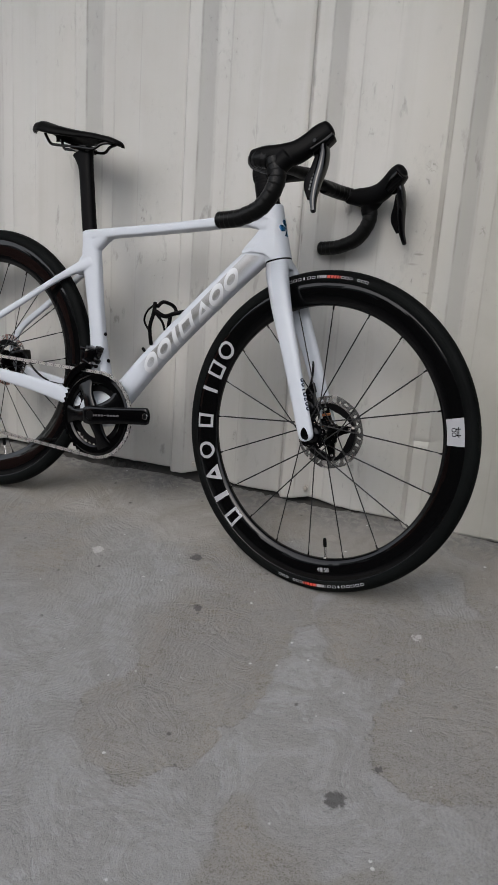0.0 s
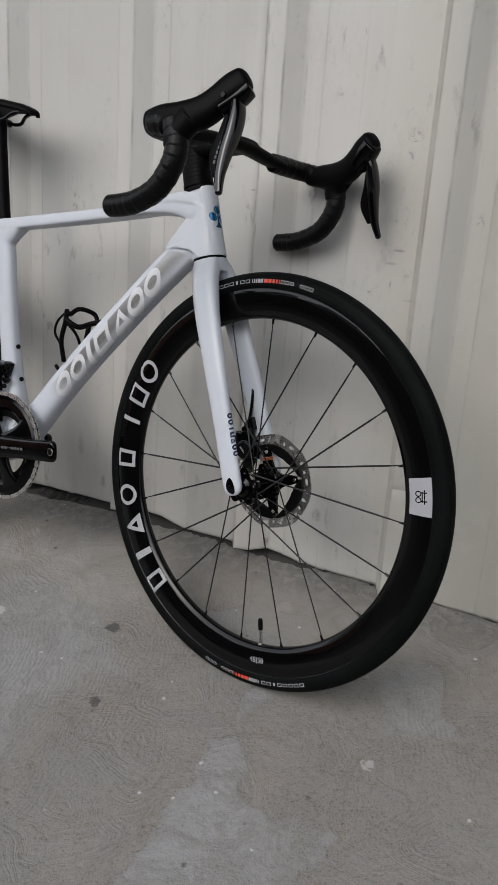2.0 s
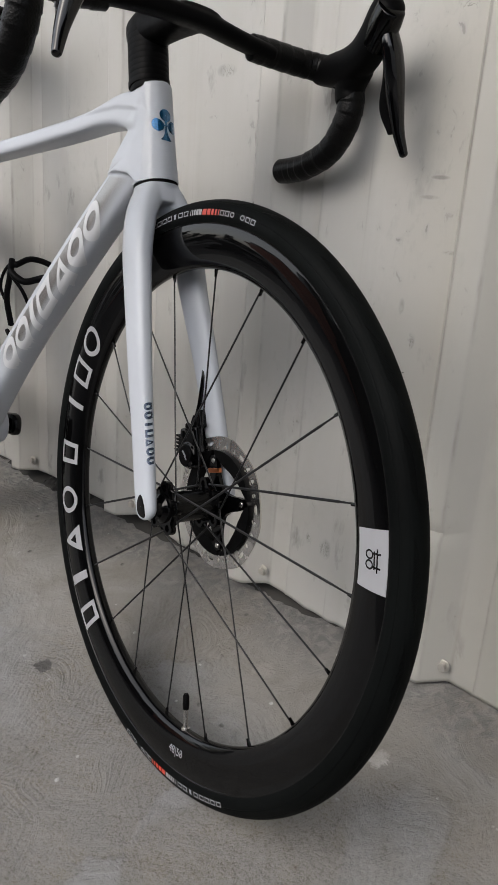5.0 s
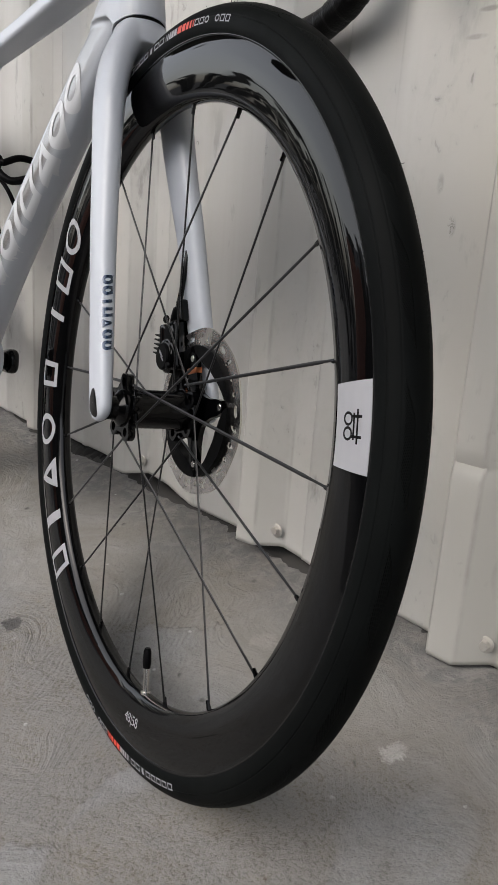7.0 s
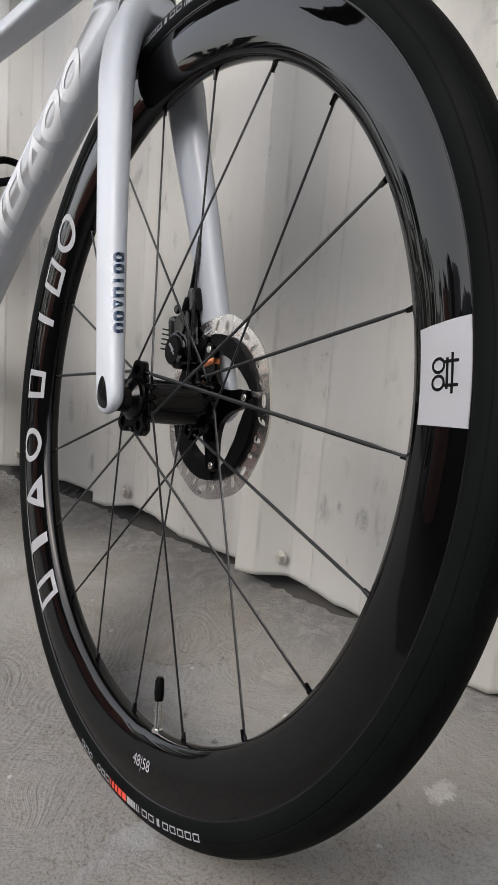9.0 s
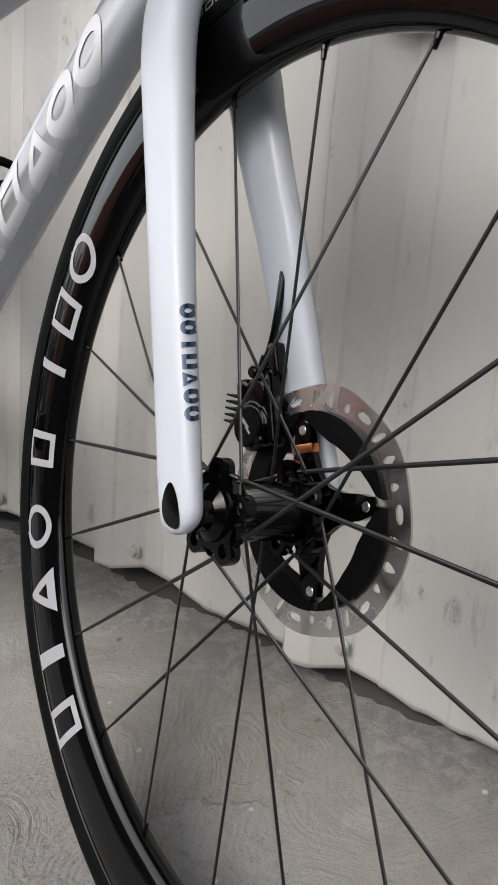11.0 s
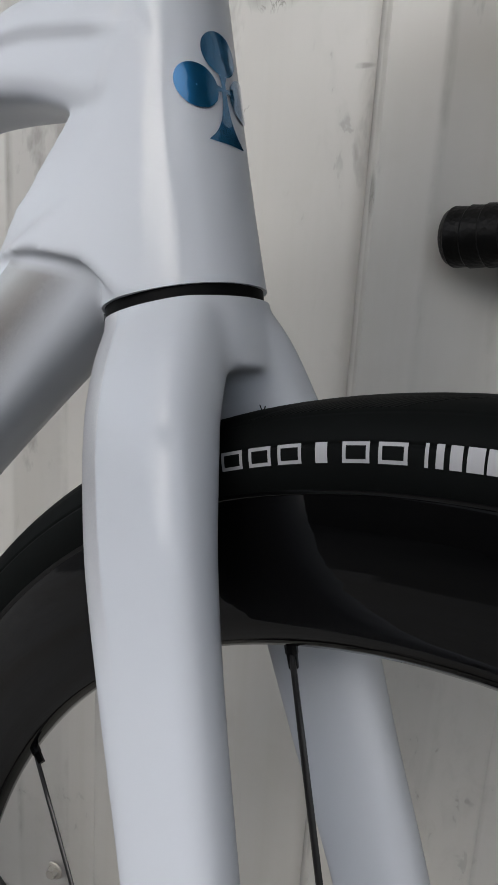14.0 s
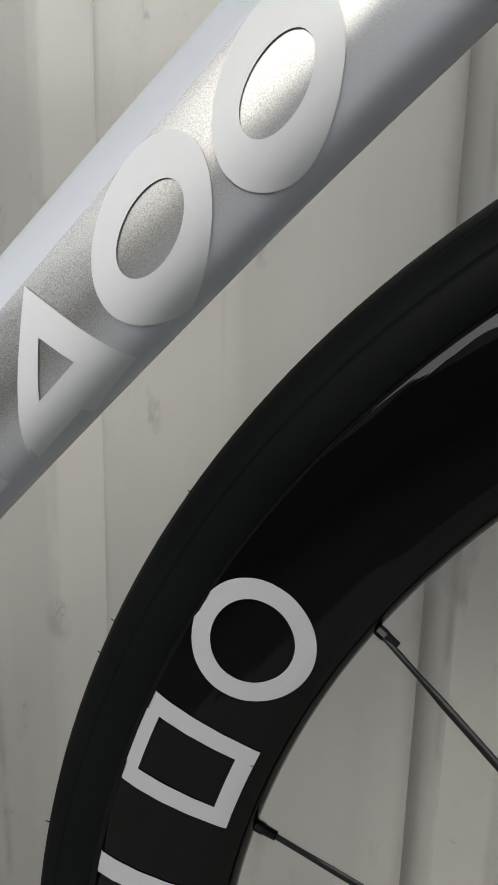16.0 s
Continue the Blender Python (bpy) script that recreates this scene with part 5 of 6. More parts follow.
box(bm, (0.0185, 0.0068, 0.0058), Matrix.Translation((-0.0400 * math.sin(a), 0.0376, 0.0385 * math.cos(a))) @ pose(0, 0, 0, 0, -20, 0), 0.0008)
part("band", bm, COPPER, front_wheel, "copper-coloured band on one carrier arm")

# caliper behind the far fork leg
cal = Matrix.Translation((-0.058, 0.042, 0.050)) @ pose(0, 0, 0, 0, -19, 0)
bm = bmesh.new()
box(bm, (0.032, 0.012, 0.056), cal @ pose(-0.002, 0.010, 0.0), 0.004)
disc(bm, 0.0175, 0.014, cal @ pose(-0.003, -0.011, -0.009, 90), 28, 0.004)
disc(bm, 0.0145, 0.012, cal @ pose(0.001, -0.010, 0.011, 90), 28, 0.004)
box(bm, (0.014, 0.012, 0.050), cal @ pose(0.010, -0.009, 0.000, 0, -4), 0.004)
box(bm, (0.012, 0.034, 0.044), cal @ pose(-0.012, 0.0, 0.002), 0.004)
box(bm, (0.010, 0.010, 0.022), cal @ pose(0.014, -0.006, 0.034, 0, -6), 0.002)
disc(bm, 0.0072, 0.022, cal @ pose(0.002, 0.002, 0.029, 90), 20, 0.002)
caliper = share("brake_caliper", fused(bm, "brake_caliper", 0.0009, 2, GLOSS), bicycle, FRONT, "gloss black hydraulic brake caliper")
bm = bmesh.new()
disc(bm, 0.0135, 0.0045, cal @ pose(-0.003, -0.0185, -0.010, 90), 28, 0.0014)
part("piston_cap", bm, MATT, caliper, "matt black piston cap")
bm = bmesh.new()
box(bm, (0.010, 0.0006, 0.0022), cal @ pose(-0.003, -0.0210, -0.0075, 0, 50), 0.0)
box(bm, (0.0065, 0.0006, 0.0014), cal @ pose(-0.0005, -0.0210, -0.0125, 0, 50), 0.0)
part("cap_print", bm, PRINT_WHITE, caliper)
for k in range(5):
    bm = bmesh.new()
    box(bm, (0.015, 0.018, 0.0014), cal @ pose(-0.0275 + 0.0011 * k, -0.006, -0.004 + 0.0044 * k, 0, 18), 0.0004)
    part("pad_fin", bm, MATT, caliper, "thin black brake pad fin")
for dx, dz in ((0.004, 0.026), (0.008, -0.020)):
    bm = bmesh.new()
    disc(bm, 0.0042, 0.004, cal @ pose(dx, -0.0185, dz, 90), 14, 0.001)
    part("bolt", bm, GLOSS, caliper)
bm = bmesh.new()
tube(bm, [(-0.0655, 0.034, 0.070), (-0.0655, 0.034, 0.078), (-0.0640, 0.0345, 0.087)], 0.0044, 12, 6)
part("hose_boot", bm, MATT, caliper)
bm = bmesh.new()
tube(bm, [(-0.0660, 0.034, 0.078), (-0.0638, 0.0345, 0.0885), (-0.0626, 0.0350, 0.1014), (-0.0634, 0.0355, 0.1176), (-0.0653, 0.0365, 0.1323), (-0.0671, 0.0375, 0.1403), (-0.0705, 0.0400, 0.1475), (-0.0735, 0.0445, 0.1525)], 0.0027, 12, 26)
part("brake_hose", bm, GLOSS, bicycle, "gloss black brake hose", FRONT)

# ---- crankset and chain ----
CY = -0.047


def ring_teeth(bm, c, r, teeth, y0, y1, inner, phase=0.0):
    outer = []
    for k in range(teeth):
        for q, rr in ((0.0, -0.0022), (0.22, 0.0005), (0.42, 0.0034), (0.58, 0.0034), (0.78, 0.0005)):
            a = 2 * math.pi * (k + q) / teeth + phase
            outer.append((c.x - (r + rr) * math.sin(a), c.z + (r + rr) * math.cos(a)))
    hole = [(c.x - inner * math.sin(t), c.z + inner * math.cos(t)) for t in np.linspace(0, 2 * math.pi, 81)[:-1]]
    return outline_plate(bm, [outer, hole], y0, y1)


BIG_R, SMALL_R = 0.1035, 0.0730
bm = bmesh.new()
ring_teeth(bm, BB, BIG_R, 52, CY - 0.0014, CY + 0.0014, 0.084)
crank = part("outer_chainring", bm, GLOSS, bicycle, "gloss black toothed outer chainring with four-armed crank", sharp=20)
bm = bmesh.new()
prof = [(0.0740, CY - 0.0030), (0.0790, CY - 0.0062), (0.0935, CY - 0.0060), (0.0985, CY - 0.0020), (0.0985, CY + 0.0010), (0.0740, CY + 0.0010)]
revolve(bm, prof, 96, closed=True)
bm.transform(Matrix.Translation(BB))
part("ring_shell", bm, GLOSS, crank, "glossy dished face of the chainring", sharp=25)
bm = bmesh.new()
ring_teeth(bm, BB, SMALL_R, 36, CY + 0.0065, CY + 0.0090, 0.058)
part("inner_chainring", bm, MATT, crank, "black inner chainring", sharp=20)
# four uneven arms of the spider
for k, ang in enumerate((42, 112, 222, 318)):
    bm = bmesh.new()
    a = radians(ang - 11)
    d, t = Vector((-math.sin(a), 0, math.cos(a))), Vector((-math.cos(a), 0, -math.sin(a)))
    rows = [(0.018, 0.0180, -0.0100, 0.0075), (0.045, 0.0150, -0.0080, 0.0060), (0.066, 0.0175, -0.0055, 0.0045), (0.084, 0.0260, -0.0035, 0.0030)]
    loft(bm, [(*(BB + d * r + Vector((0, CY + y, 0))), half, thick) for r, half, y, thick in rows], 20, 3.0, steps=10)
    part("spider_arm", bm, GLOSS, crank, sharp=40)
tip = Vector((-0.403, 0, -0.050))
dirv = (tip - BB).normalized()
bm = bmesh.new()
loft(bm, [(*(BB + dirv * r + Vector((0, CY - y, 0))), h, w) for r, y, h, w in
          ((-0.020, 0.010, 0.0210, 0.0100), (0.0, 0.012, 0.0235, 0.0110), (0.03, 0.014, 0.0215, 0.0100), (0.08, 0.0175, 0.0195, 0.0080), (0.13, 0.0205, 0.0195, 0.0072), (0.163, 0.0215, 0.0200, 0.0070))],
     28, 4.2, steps=26, dome=0.011)
arm = part("crank_arm", bm, GLOSS, crank, "gloss black crank arm without pedal", sharp=40)
bm = bmesh.new()
pc = BB + dirv * 0.165
disc(bm, 0.0072, 0.001, Matrix.Translation(pc + Vector((0, CY - 0.0288, 0))) @ pose(0, 0, 0, 90), 24, 0.0003)
part("pedal_thread", bm, STEEL, arm, "bare steel pedal thread")
bm = bmesh.new()
disc(bm, 0.0060, 0.0012, Matrix.Translation(pc + Vector((0, CY - 0.0290, 0))) @ pose(0, 0, 0, 90), 24, 0.0003)
part("pedal_hole", bm, MATT, arm)
bm = bmesh.new()
disc(bm, 0.0112, 0.004, Matrix.Translation(BB + Vector((0, CY - 0.0235, 0))) @ pose(0, 0, 0, 90), 28, 0.001)
part("axle_cap", bm, MATT, arm)
bm = bmesh.new()
disc(bm, 0.0125, 0.10, Matrix.Translation(BB) @ pose(0, 0, 0, 90), 28, 0.001)
part("crank_axle", bm, MATT, crank)
# the far crank arm points the other way
bm = bmesh.new()
loft(bm, [(*(BB - dirv * r + Vector((0, -CY + y, 0))), h, w) for r, y, h, w in
          ((-0.018, 0.008, 0.0180, 0.0090), (0.0, 0.010, 0.0190, 0.0100), (0.08, 0.0165, 0.0145, 0.0075), (0.163, 0.0205, 0.0150, 0.0070))], 24, 3.0, steps=18, dome=0.010)
part("crank_arm", bm, GLOSS, bicycle, "gloss black far crank arm", sharp=40)
# print on the near arm: short bars in a row
bm = bmesh.new()
for k in range(9):
    p = BB + dirv * (0.010 + 0.0096 * k) + Vector((0, CY - (0.0236 + 0.0006 * k + (0.0008 if k < 2 else 0)), 0))
    box(bm, (0.0072, 0.0006, 0.0045 if k != 4 else 0.0012), Matrix.Translation(p) @ Matrix.Rotation(-math.atan2(dirv.z, dirv.x), 4, "Y"))
part("arm_print", bm, PRINT_GREY, arm)


def link_mesh(outer):
    """One chain link: two figure-of-eight plates and its rollers."""
    bm = bmesh.new()
    half = 0.00635
    loop = []
    for cx, s in ((half, 1), (-half, -1)):
        for t in np.linspace(-128, 128, 9):
            a = radians(t)
            loop.append((cx + s * 0.0041 * math.cos(a), s * 0.0041 * math.sin(a)))
    holes = [[(cx + 0.0019 * math.cos(t), 0.0019 * math.sin(t)) for t in np.linspace(0, 2 * math.pi, 9)[:-1]] for cx in (-half, half)]
    y = 0.0028 if outer else 0.0017
    for s in (-1, 1):
        outline_plate(bm, [loop] + holes, s * y - 0.0005, s * y + 0.0005)
    return mesh_of(bm, "link", CHROME if outer else DARK_LINKS, True, 25)


links = (link_mesh(True), link_mesh(False))
COG = Vector((REAR.x, 0, REAR.z))
# chain line: over the outer ring, along both runs to a mid sprocket and the lower pulley
path = []
up0, up1 = Vector((-0.99, 0, 0.0135 - 0.019)), Vector((-0.583, 0, BB.z + BIG_R - 0.0006))
lo0, lo1 = Vector((-0.96, 0, -0.199)), Vector((-0.553, 0, BB.z - BIG_R + 0.0008))
path.append(up0)
a0, a1 = math.atan2(-(up1.x - BB.x), up1.z - BB.z), math.atan2(-(lo1.x - BB.x), lo1.z - BB.z)
for q in np.linspace(0, 1, 60):
    a = a0 + (a1 - a0 if a1 < a0 else a1 - a0 - 2 * math.pi) * q
    path.append(Vector((BB.x - BIG_R * math.sin(a), 0, BB.z + BIG_R * math.cos(a))))
path.append(lo0)
lens = np.cumsum([0] + [(q - p).length for p, q in zip(path, path[1:])])
bm = bmesh.new()
tube(bm, [(-0.985, CY, -0.0058), (-0.98, CY, -0.0058)], 0.0022, 8)
chain = part("chain", bm, CHROME, bicycle, "silver roller chain")
for k in range(int(lens[-1] / 0.0127)):
    s = (k + 0.5) * 0.0127
    i = min(int(np.searchsorted(lens, s)) - 1, len(path) - 2)
    p = path[i].lerp(path[i + 1], (s - lens[i]) / (lens[i + 1] - lens[i]))
    i0, i1 = s - 0.00635, s + 0.00635

    def on(v):
        v = min(max(v, 0.0), lens[-1] - 1e-6)
        j = min(max(int(np.searchsorted(lens, v)) - 1, 0), len(path) - 2)
        return path[j].lerp(path[j + 1], (v - lens[j]) / (lens[j + 1] - lens[j]))

    d = (on(i1) - on(i0)).normalized()
    mid = (on(i1) + on(i0)) / 2
    share("link", links[k % 2], chain, Matrix.Translation(mid + Vector((0, CY, 0))) @ Matrix.Rotation(-math.atan2(d.z, d.x), 4, "Y"))

# cassette
for k in range(8):
    bm = bmesh.new()
    ring_teeth(bm, COG, 0.0225 + 0.0036 * k, 11 + 2 * k, CY + 0.004 * k - 0.001, CY + 0.004 * k + 0.0008, 0.016)
    part("sprocket", bm, MATT if k < 5 else STEEL, bicycle, "toothed steel sprocket of the cassette", sharp=20)

# front derailleur
bm = bmesh.new()
box(bm, (0.030, 0.024, 0.034), pose(-0.622, -0.026, 0.058, 0, 10), 0.003)
box(bm, (0.024, 0.020, 0.009), pose(-0.638, -0.030, 0.066, 0, 4), 0.002)
box(bm, (0.014, 0.018, 0.030), pose(-0.604, -0.026, 0.064, 0, 16), 0.003)
box(bm, (0.010, 0.008, 0.044), pose(-0.640, -0.034, 0.046, 0, -6), 0.002)
box(bm, (0.034, 0.008, 0.009), pose(-0.622, -0.038, 0.034, 0, 18), 0.002)
box(bm, (0.016, 0.012, 0.012), pose(-0.601, -0.030, 0.044, 0, 30), 0.003)
derail = part("front_derailleur", bm, GLOSS, bicycle, "gloss black electronic front derailleur", sharp=40)
bm = bmesh.new()
rows = [(-0.615, 0.0, 0.027), (-0.631, 0.0, 0.020), (-0.652, 0.0, 0.002), (-0.664, 0.0, -0.018), (-0.670, 0.0, -0.034)]
for yy in (CY - 0.0072, CY + 0.0072):
    loft(bm, [(x, yy, z, 0.0085 if i < 3 else 0.0065, 0.0008) for i, (x, _, z) in enumerate(rows)], 12, 4.0, steps=18)
part("cage_plate", bm, GLOSS, derail, "gloss black derailleur cage plates")
for dx, dz in ((-0.628, 0.066), (-0.640, 0.030), (-0.612, 0.036)):
    bm = bmesh.new()
    disc(bm, 0.0028, 0.006, pose(dx, -0.040, dz, 90), 12, 0.0006)
    part("adjuster_screw", bm, STEEL, derail, "small bare steel screw")
for dx, dz in ((-0.598, 0.068), (-0.600, 0.030)):
    bm = bmesh.new()
    disc(bm, 0.0045, 0.008, pose(dx, -0.033, dz, 90), 14, 0.001)
    part("bolt", bm, MATT, derail)

# rear derailleur: body, cage and jockey wheels below the hub
bm = bmesh.new()
box(bm, (0.05, 0.03, 0.05), pose(-0.985, -0.062, -0.075, 0, 20), 0.009)
loft(bm, [(-0.985, -0.052, -0.09, 0.012, 0.004), (-0.972, -0.052, -0.14, 0.010, 0.003), (-0.958, -0.052, -0.20, 0.012, 0.003)], 14, 3, steps=8, dome=0.008)
rd = part("rear_derailleur", bm, GLOSS, bicycle, "gloss black rear derailleur")
for x, z in ((-0.975, -0.110), (-0.958, -0.186)):
    bm = bmesh.new()
    ring_teeth(bm, Vector((x, 0, z)), 0.017, 13, CY - 0.0015, CY + 0.0015, 0.004)
    part("jockey_wheel", bm, MATT, rd, sharp=20)

# rear caliper and hose on the far stay
bm = bmesh.new()
box(bm, (0.05, 0.03, 0.028), pose(-0.925, 0.048, 0.000, 0, -18), 0.006)
part("rear_caliper", bm, GLOSS, bicycle, "gloss black rear brake caliper")
bm = bmesh.new()
tube(bm, [(-0.905, 0.040, 0.008), (-0.882, 0.037, -0.008), (-0.862, 0.036, -0.024), (-0.835, 0.036, -0.038), (-0.808, 0.038, -0.046)], 0.0026, 10, 24)
part("rear_hose", bm, GLOSS, bicycle, "gloss black rear brake hose")

# bottle cage on the down tube: a forked near arm, a hoop over the top and the far arm
bm = bmesh.new()
for line, thick in (([(-0.4559, -0.022, 0.1105), (-0.4592, -0.032, 0.1493), (-0.4533, -0.034, 0.1831), (-0.4531, -0.034, 0.2079)], 0.0046), ([(-0.4626, -0.03, 0.1422), (-0.4745, -0.036, 0.162), (-0.4705, -0.036, 0.1846), (-0.4539, -0.034, 0.2035)], 0.0026), ([(-0.4513, -0.034, 0.1899), (-0.4379, -0.03, 0.1836), (-0.4283, -0.02, 0.1806), (-0.4196, 0.0, 0.1897), (-0.3948, 0.008, 0.199)], 0.0052), ([(-0.4475, -0.03, 0.2004), (-0.4507, -0.004, 0.2119), (-0.442, 0.026, 0.2061), (-0.4306, 0.028, 0.1901)], 0.0046), ([(-0.447, -0.032, 0.182), (-0.4339, -0.022, 0.1664), (-0.4303, -0.01, 0.1457)], 0.0030), ([(-0.4373, 0.012, 0.1825), (-0.4324, 0.004, 0.1515)], 0.0050), ([(-0.4836, -0.014, 0.0969), (-0.4719, -0.012, 0.0864)], 0.0036)):
    tube(bm, line, thick, 12, 8 * len(line), 0.002)
cage = share("bottle_cage", fused(bm, "bottle_cage", 0.0012, 4, MATT), bicycle, label="matt black forked bottle cage")
bm = bmesh.new()
loft(bm, [(-0.474, 0, 0.089, 0.0035, 0.011), (-0.44, 0, 0.133, 0.0028, 0.009), (-0.392, 0, 0.192, 0.0035, 0.011)], 16, 3, steps=12, dome=0.004)
part("spine", bm, GLOSS, cage, "black cage spine along the tube")
for x, z in ((-0.6095, 0.108), (-0.5885, 0.0455)):
    bm = bmesh.new()
    disc(bm, 0.0046, 0.012, Matrix.Translation((x - 0.004, 0, z)) @ Vector((0.95, 0, 0.31)).to_track_quat("Z", "Y").to_matrix().to_4x4(), 16, 0.0012)
    part("boss_screw", bm, MATT, bicycle, "black screw in the seat tube's bottle boss")


# ---- print and badges ----
from mathutils.bvhtree import BVHTree


def bvh_of(me):
    return BVHTree.FromPolygons([v.co.copy() for v in me.vertices], [tuple(p.vertices) for p in me.polygons])


def shape(kind, w, h, slant=0.0, line=0.22):
    """Plain shapes as small flat quads in a box of w by h round the origin."""
    quads = []

    def strip(outer, inner):
        n = len(outer)
        for i in range(n):
            quads.append((outer[i], outer[(i + 1) % n], inner[(i + 1) % n], inner[i]))

    def rect(x0, x1, y0, y1, nx=6, ny=24):
        for i in range(nx):
            for j in range(ny):
                xa, xb = x0 + (x1 - x0) * i / nx, x0 + (x1 - x0) * (i + 1) / nx
                ya, yb = y0 + (y1 - y0) * j / ny, y0 + (y1 - y0) * (j + 1) / ny
                quads.append(((xa, ya), (xb, ya), (xb, yb), (xa, yb)))

    if kind == "ring":
        t = np.linspace(0, 2 * math.pi, 73)[:-1]
        for k in range(7):
            e, g = line * h * k / 7, line * h * (k + 1) / 7
            strip([((w / 2 - e) * math.cos(a), (h / 2 - e) * math.sin(a)) for a in t], [((w / 2 - g) * math.cos(a), (h / 2 - g) * math.sin(a)) for a in t])
    elif kind == "disc":
        t = np.linspace(0, 2 * math.pi, 41)[:-1]
        for q, p in ((1.0, 0.66), (0.66, 0.33), (0.33, 0.02)):
            strip([(q * w / 2 * math.cos(a), q * h / 2 * math.sin(a)) for a in t], [(p * w / 2 * math.cos(a), p * h / 2 * math.sin(a)) for a in t])
    elif kind == "bar":
        rect(-w / 2, w / 2, -h / 2, h / 2)
    elif kind == "frame":
        l = line * h
        rect(-w / 2, -w / 2 + l, -h / 2, h / 2)
        rect(w / 2 - l, w / 2, -h / 2, h / 2)
        rect(-w / 2 + l, w / 2 - l, -h / 2, -h / 2 + l * 0.9, 10, 6)
        rect(-w / 2 + l, w / 2 - l, h / 2 - l * 0.9, h / 2, 10, 6)
    elif kind == "triangle":
        def tri(s, dy=0.0):
            c = [(-w / 2 * s, -h / 2 * s + dy), (w / 2 * s, -h / 2 * s + dy), (0, h / 2 * s + dy)]
            out = []
            for i in range(3):
                p, q = c[i], c[(i + 1) % 3]
                out += [(p[0] + (q[0] - p[0]) * k / 14, p[1] + (q[1] - p[1]) * k / 14) for k in range(14)]
            return out
        for k in range(8):
            e, g = k / 8, (k + 1) / 8
            strip(tri(1.0 - 0.66 * e, -0.07 * h * e), tri(1.0 - 0.66 * g, -0.07 * h * g))
    return [[(x + slant * y, y) for x, y in q] for q in quads]


def lay(bm, quads, where):
    """Lays flat shapes on a surface: where(x, y) gives the place."""
    seen = {}
    for q in quads:
        vs = []
        for p in q:
            key = (round(p[0], 7), round(p[1], 7))
            if key not in seen:
                c = where(*p)
                seen[key] = bm.verts.new(c) if c is not None else None
            vs.append(seen[key])
        if None not in vs and len(set(vs)) == 4:
            try:
                bm.faces.new(vs)
            except ValueError:
                pass


RIM_HALF = rim_profile(0.2685)


def rim_y(r):
    rs = sorted((a, b) for a, b in RIM_HALF if b >= 0.0)
    return float(np.interp(r, [a for a, _ in rs if a <= RIM_R], [b for a, b in rs if a <= RIM_R]))


def on_rim(angle, radius, lift=0.0004):
    """x runs clockwise round the rim as seen from the chain side, y outwards."""
    def where(x, y):
        r = radius + y
        a = angle - x / radius
        return Vector((-r * math.sin(a), -rim_y(r) - lift, r * math.cos(a)))
    return where


def tyre_point(angle, radius, lift=0.0002):
    def where(x, y):
        r = radius + y
        a = angle - x / radius
        return Vector((-r * math.sin(a), -math.sqrt(max((TYRE_R + lift) ** 2 - (r - TYRE_C) ** 2, 1e-9)), r * math.cos(a)))
    return where


# the big shapes on the rim stand for its maker's name
for ang, kind, w in ((143.5, "frame", 0.027), (132.7, "bar", 0.011), (122.0, "triangle", 0.036), (110.7, "ring", 0.0345), (97.3, "frame", 0.028), (83.0, "bar", 0.007), (73.5, "frame", 0.030), (63.7, "ring", 0.0365)):
    bm = bmesh.new()
    lay(bm, shape(kind, w * 1.12, 0.0398, line=0.165), on_rim(radians(ang), 0.2962))
    part("rim_print", bm, PRINT_WHITE, front_wheel, "white printed shape")
# white tag with a dark device
bm = bmesh.new()
lay(bm, shape("bar", 0.0535, 0.0385), on_rim(radians(-76.0), 0.2985))
tag = part("rim_tag", bm, TAG_WHITE, front_wheel, "white rectangular tag with a small dark device")
bm = bmesh.new()
for kind, x, y, w, h in (("bar", 0, 0.0052, 0.0205, 0.0017), ("bar", 0.0, 0.0018, 0.016, 0.0017), ("bar", -0.006, 0.0045, 0.0017, 0.0095), ("bar", 0.006, 0.0045, 0.0017, 0.0095)):
    lay(bm, [[(a + x, b + y) for a, b in q] for q in shape(kind, w, h)], on_rim(radians(-76.0), 0.2985, 0.0005))
for x in (-0.0045, 0.0045):
    lay(bm, [[(a + x, b - 0.0045) for a, b in q] for q in shape("ring", 0.0088, 0.0100, line=0.17)], on_rim(radians(-76.0), 0.2985, 0.0005))
part("device", bm, MATT, front_wheel)


def lettering(text, size):
    cu = bpy.data.curves.new("text", "FONT")
    cu.body, cu.size, cu.align_x, cu.align_y = text, size, "CENTER", "CENTER"
    ob = new("text", cu)
    me = bpy.data.meshes.new_from_object(ob.evaluated_get(bpy.context.evaluated_depsgraph_get()))
    bpy.data.objects.remove(ob)
    return me


me = lettering("48|58", 0.0125)
where = on_rim(radians(PHASE + 189), 0.2925)
for v in me.vertices:
    v.co = where(-v.co.x, -v.co.y)
me.materials.append(PRINT_WHITE)
share("rim_number", me, front_wheel, label="small white numerals 48|58")

# tyre wall: name and pattern as plain pieces, twice round
def tyre_mark(angle, kind, w, h, material, label):
    bm = bmesh.new()
    lay(bm, shape(kind, w, h, line=0.20), tyre_point(radians(angle), 0.3268))
    part("tyre_mark", bm, material, front_wheel, label)


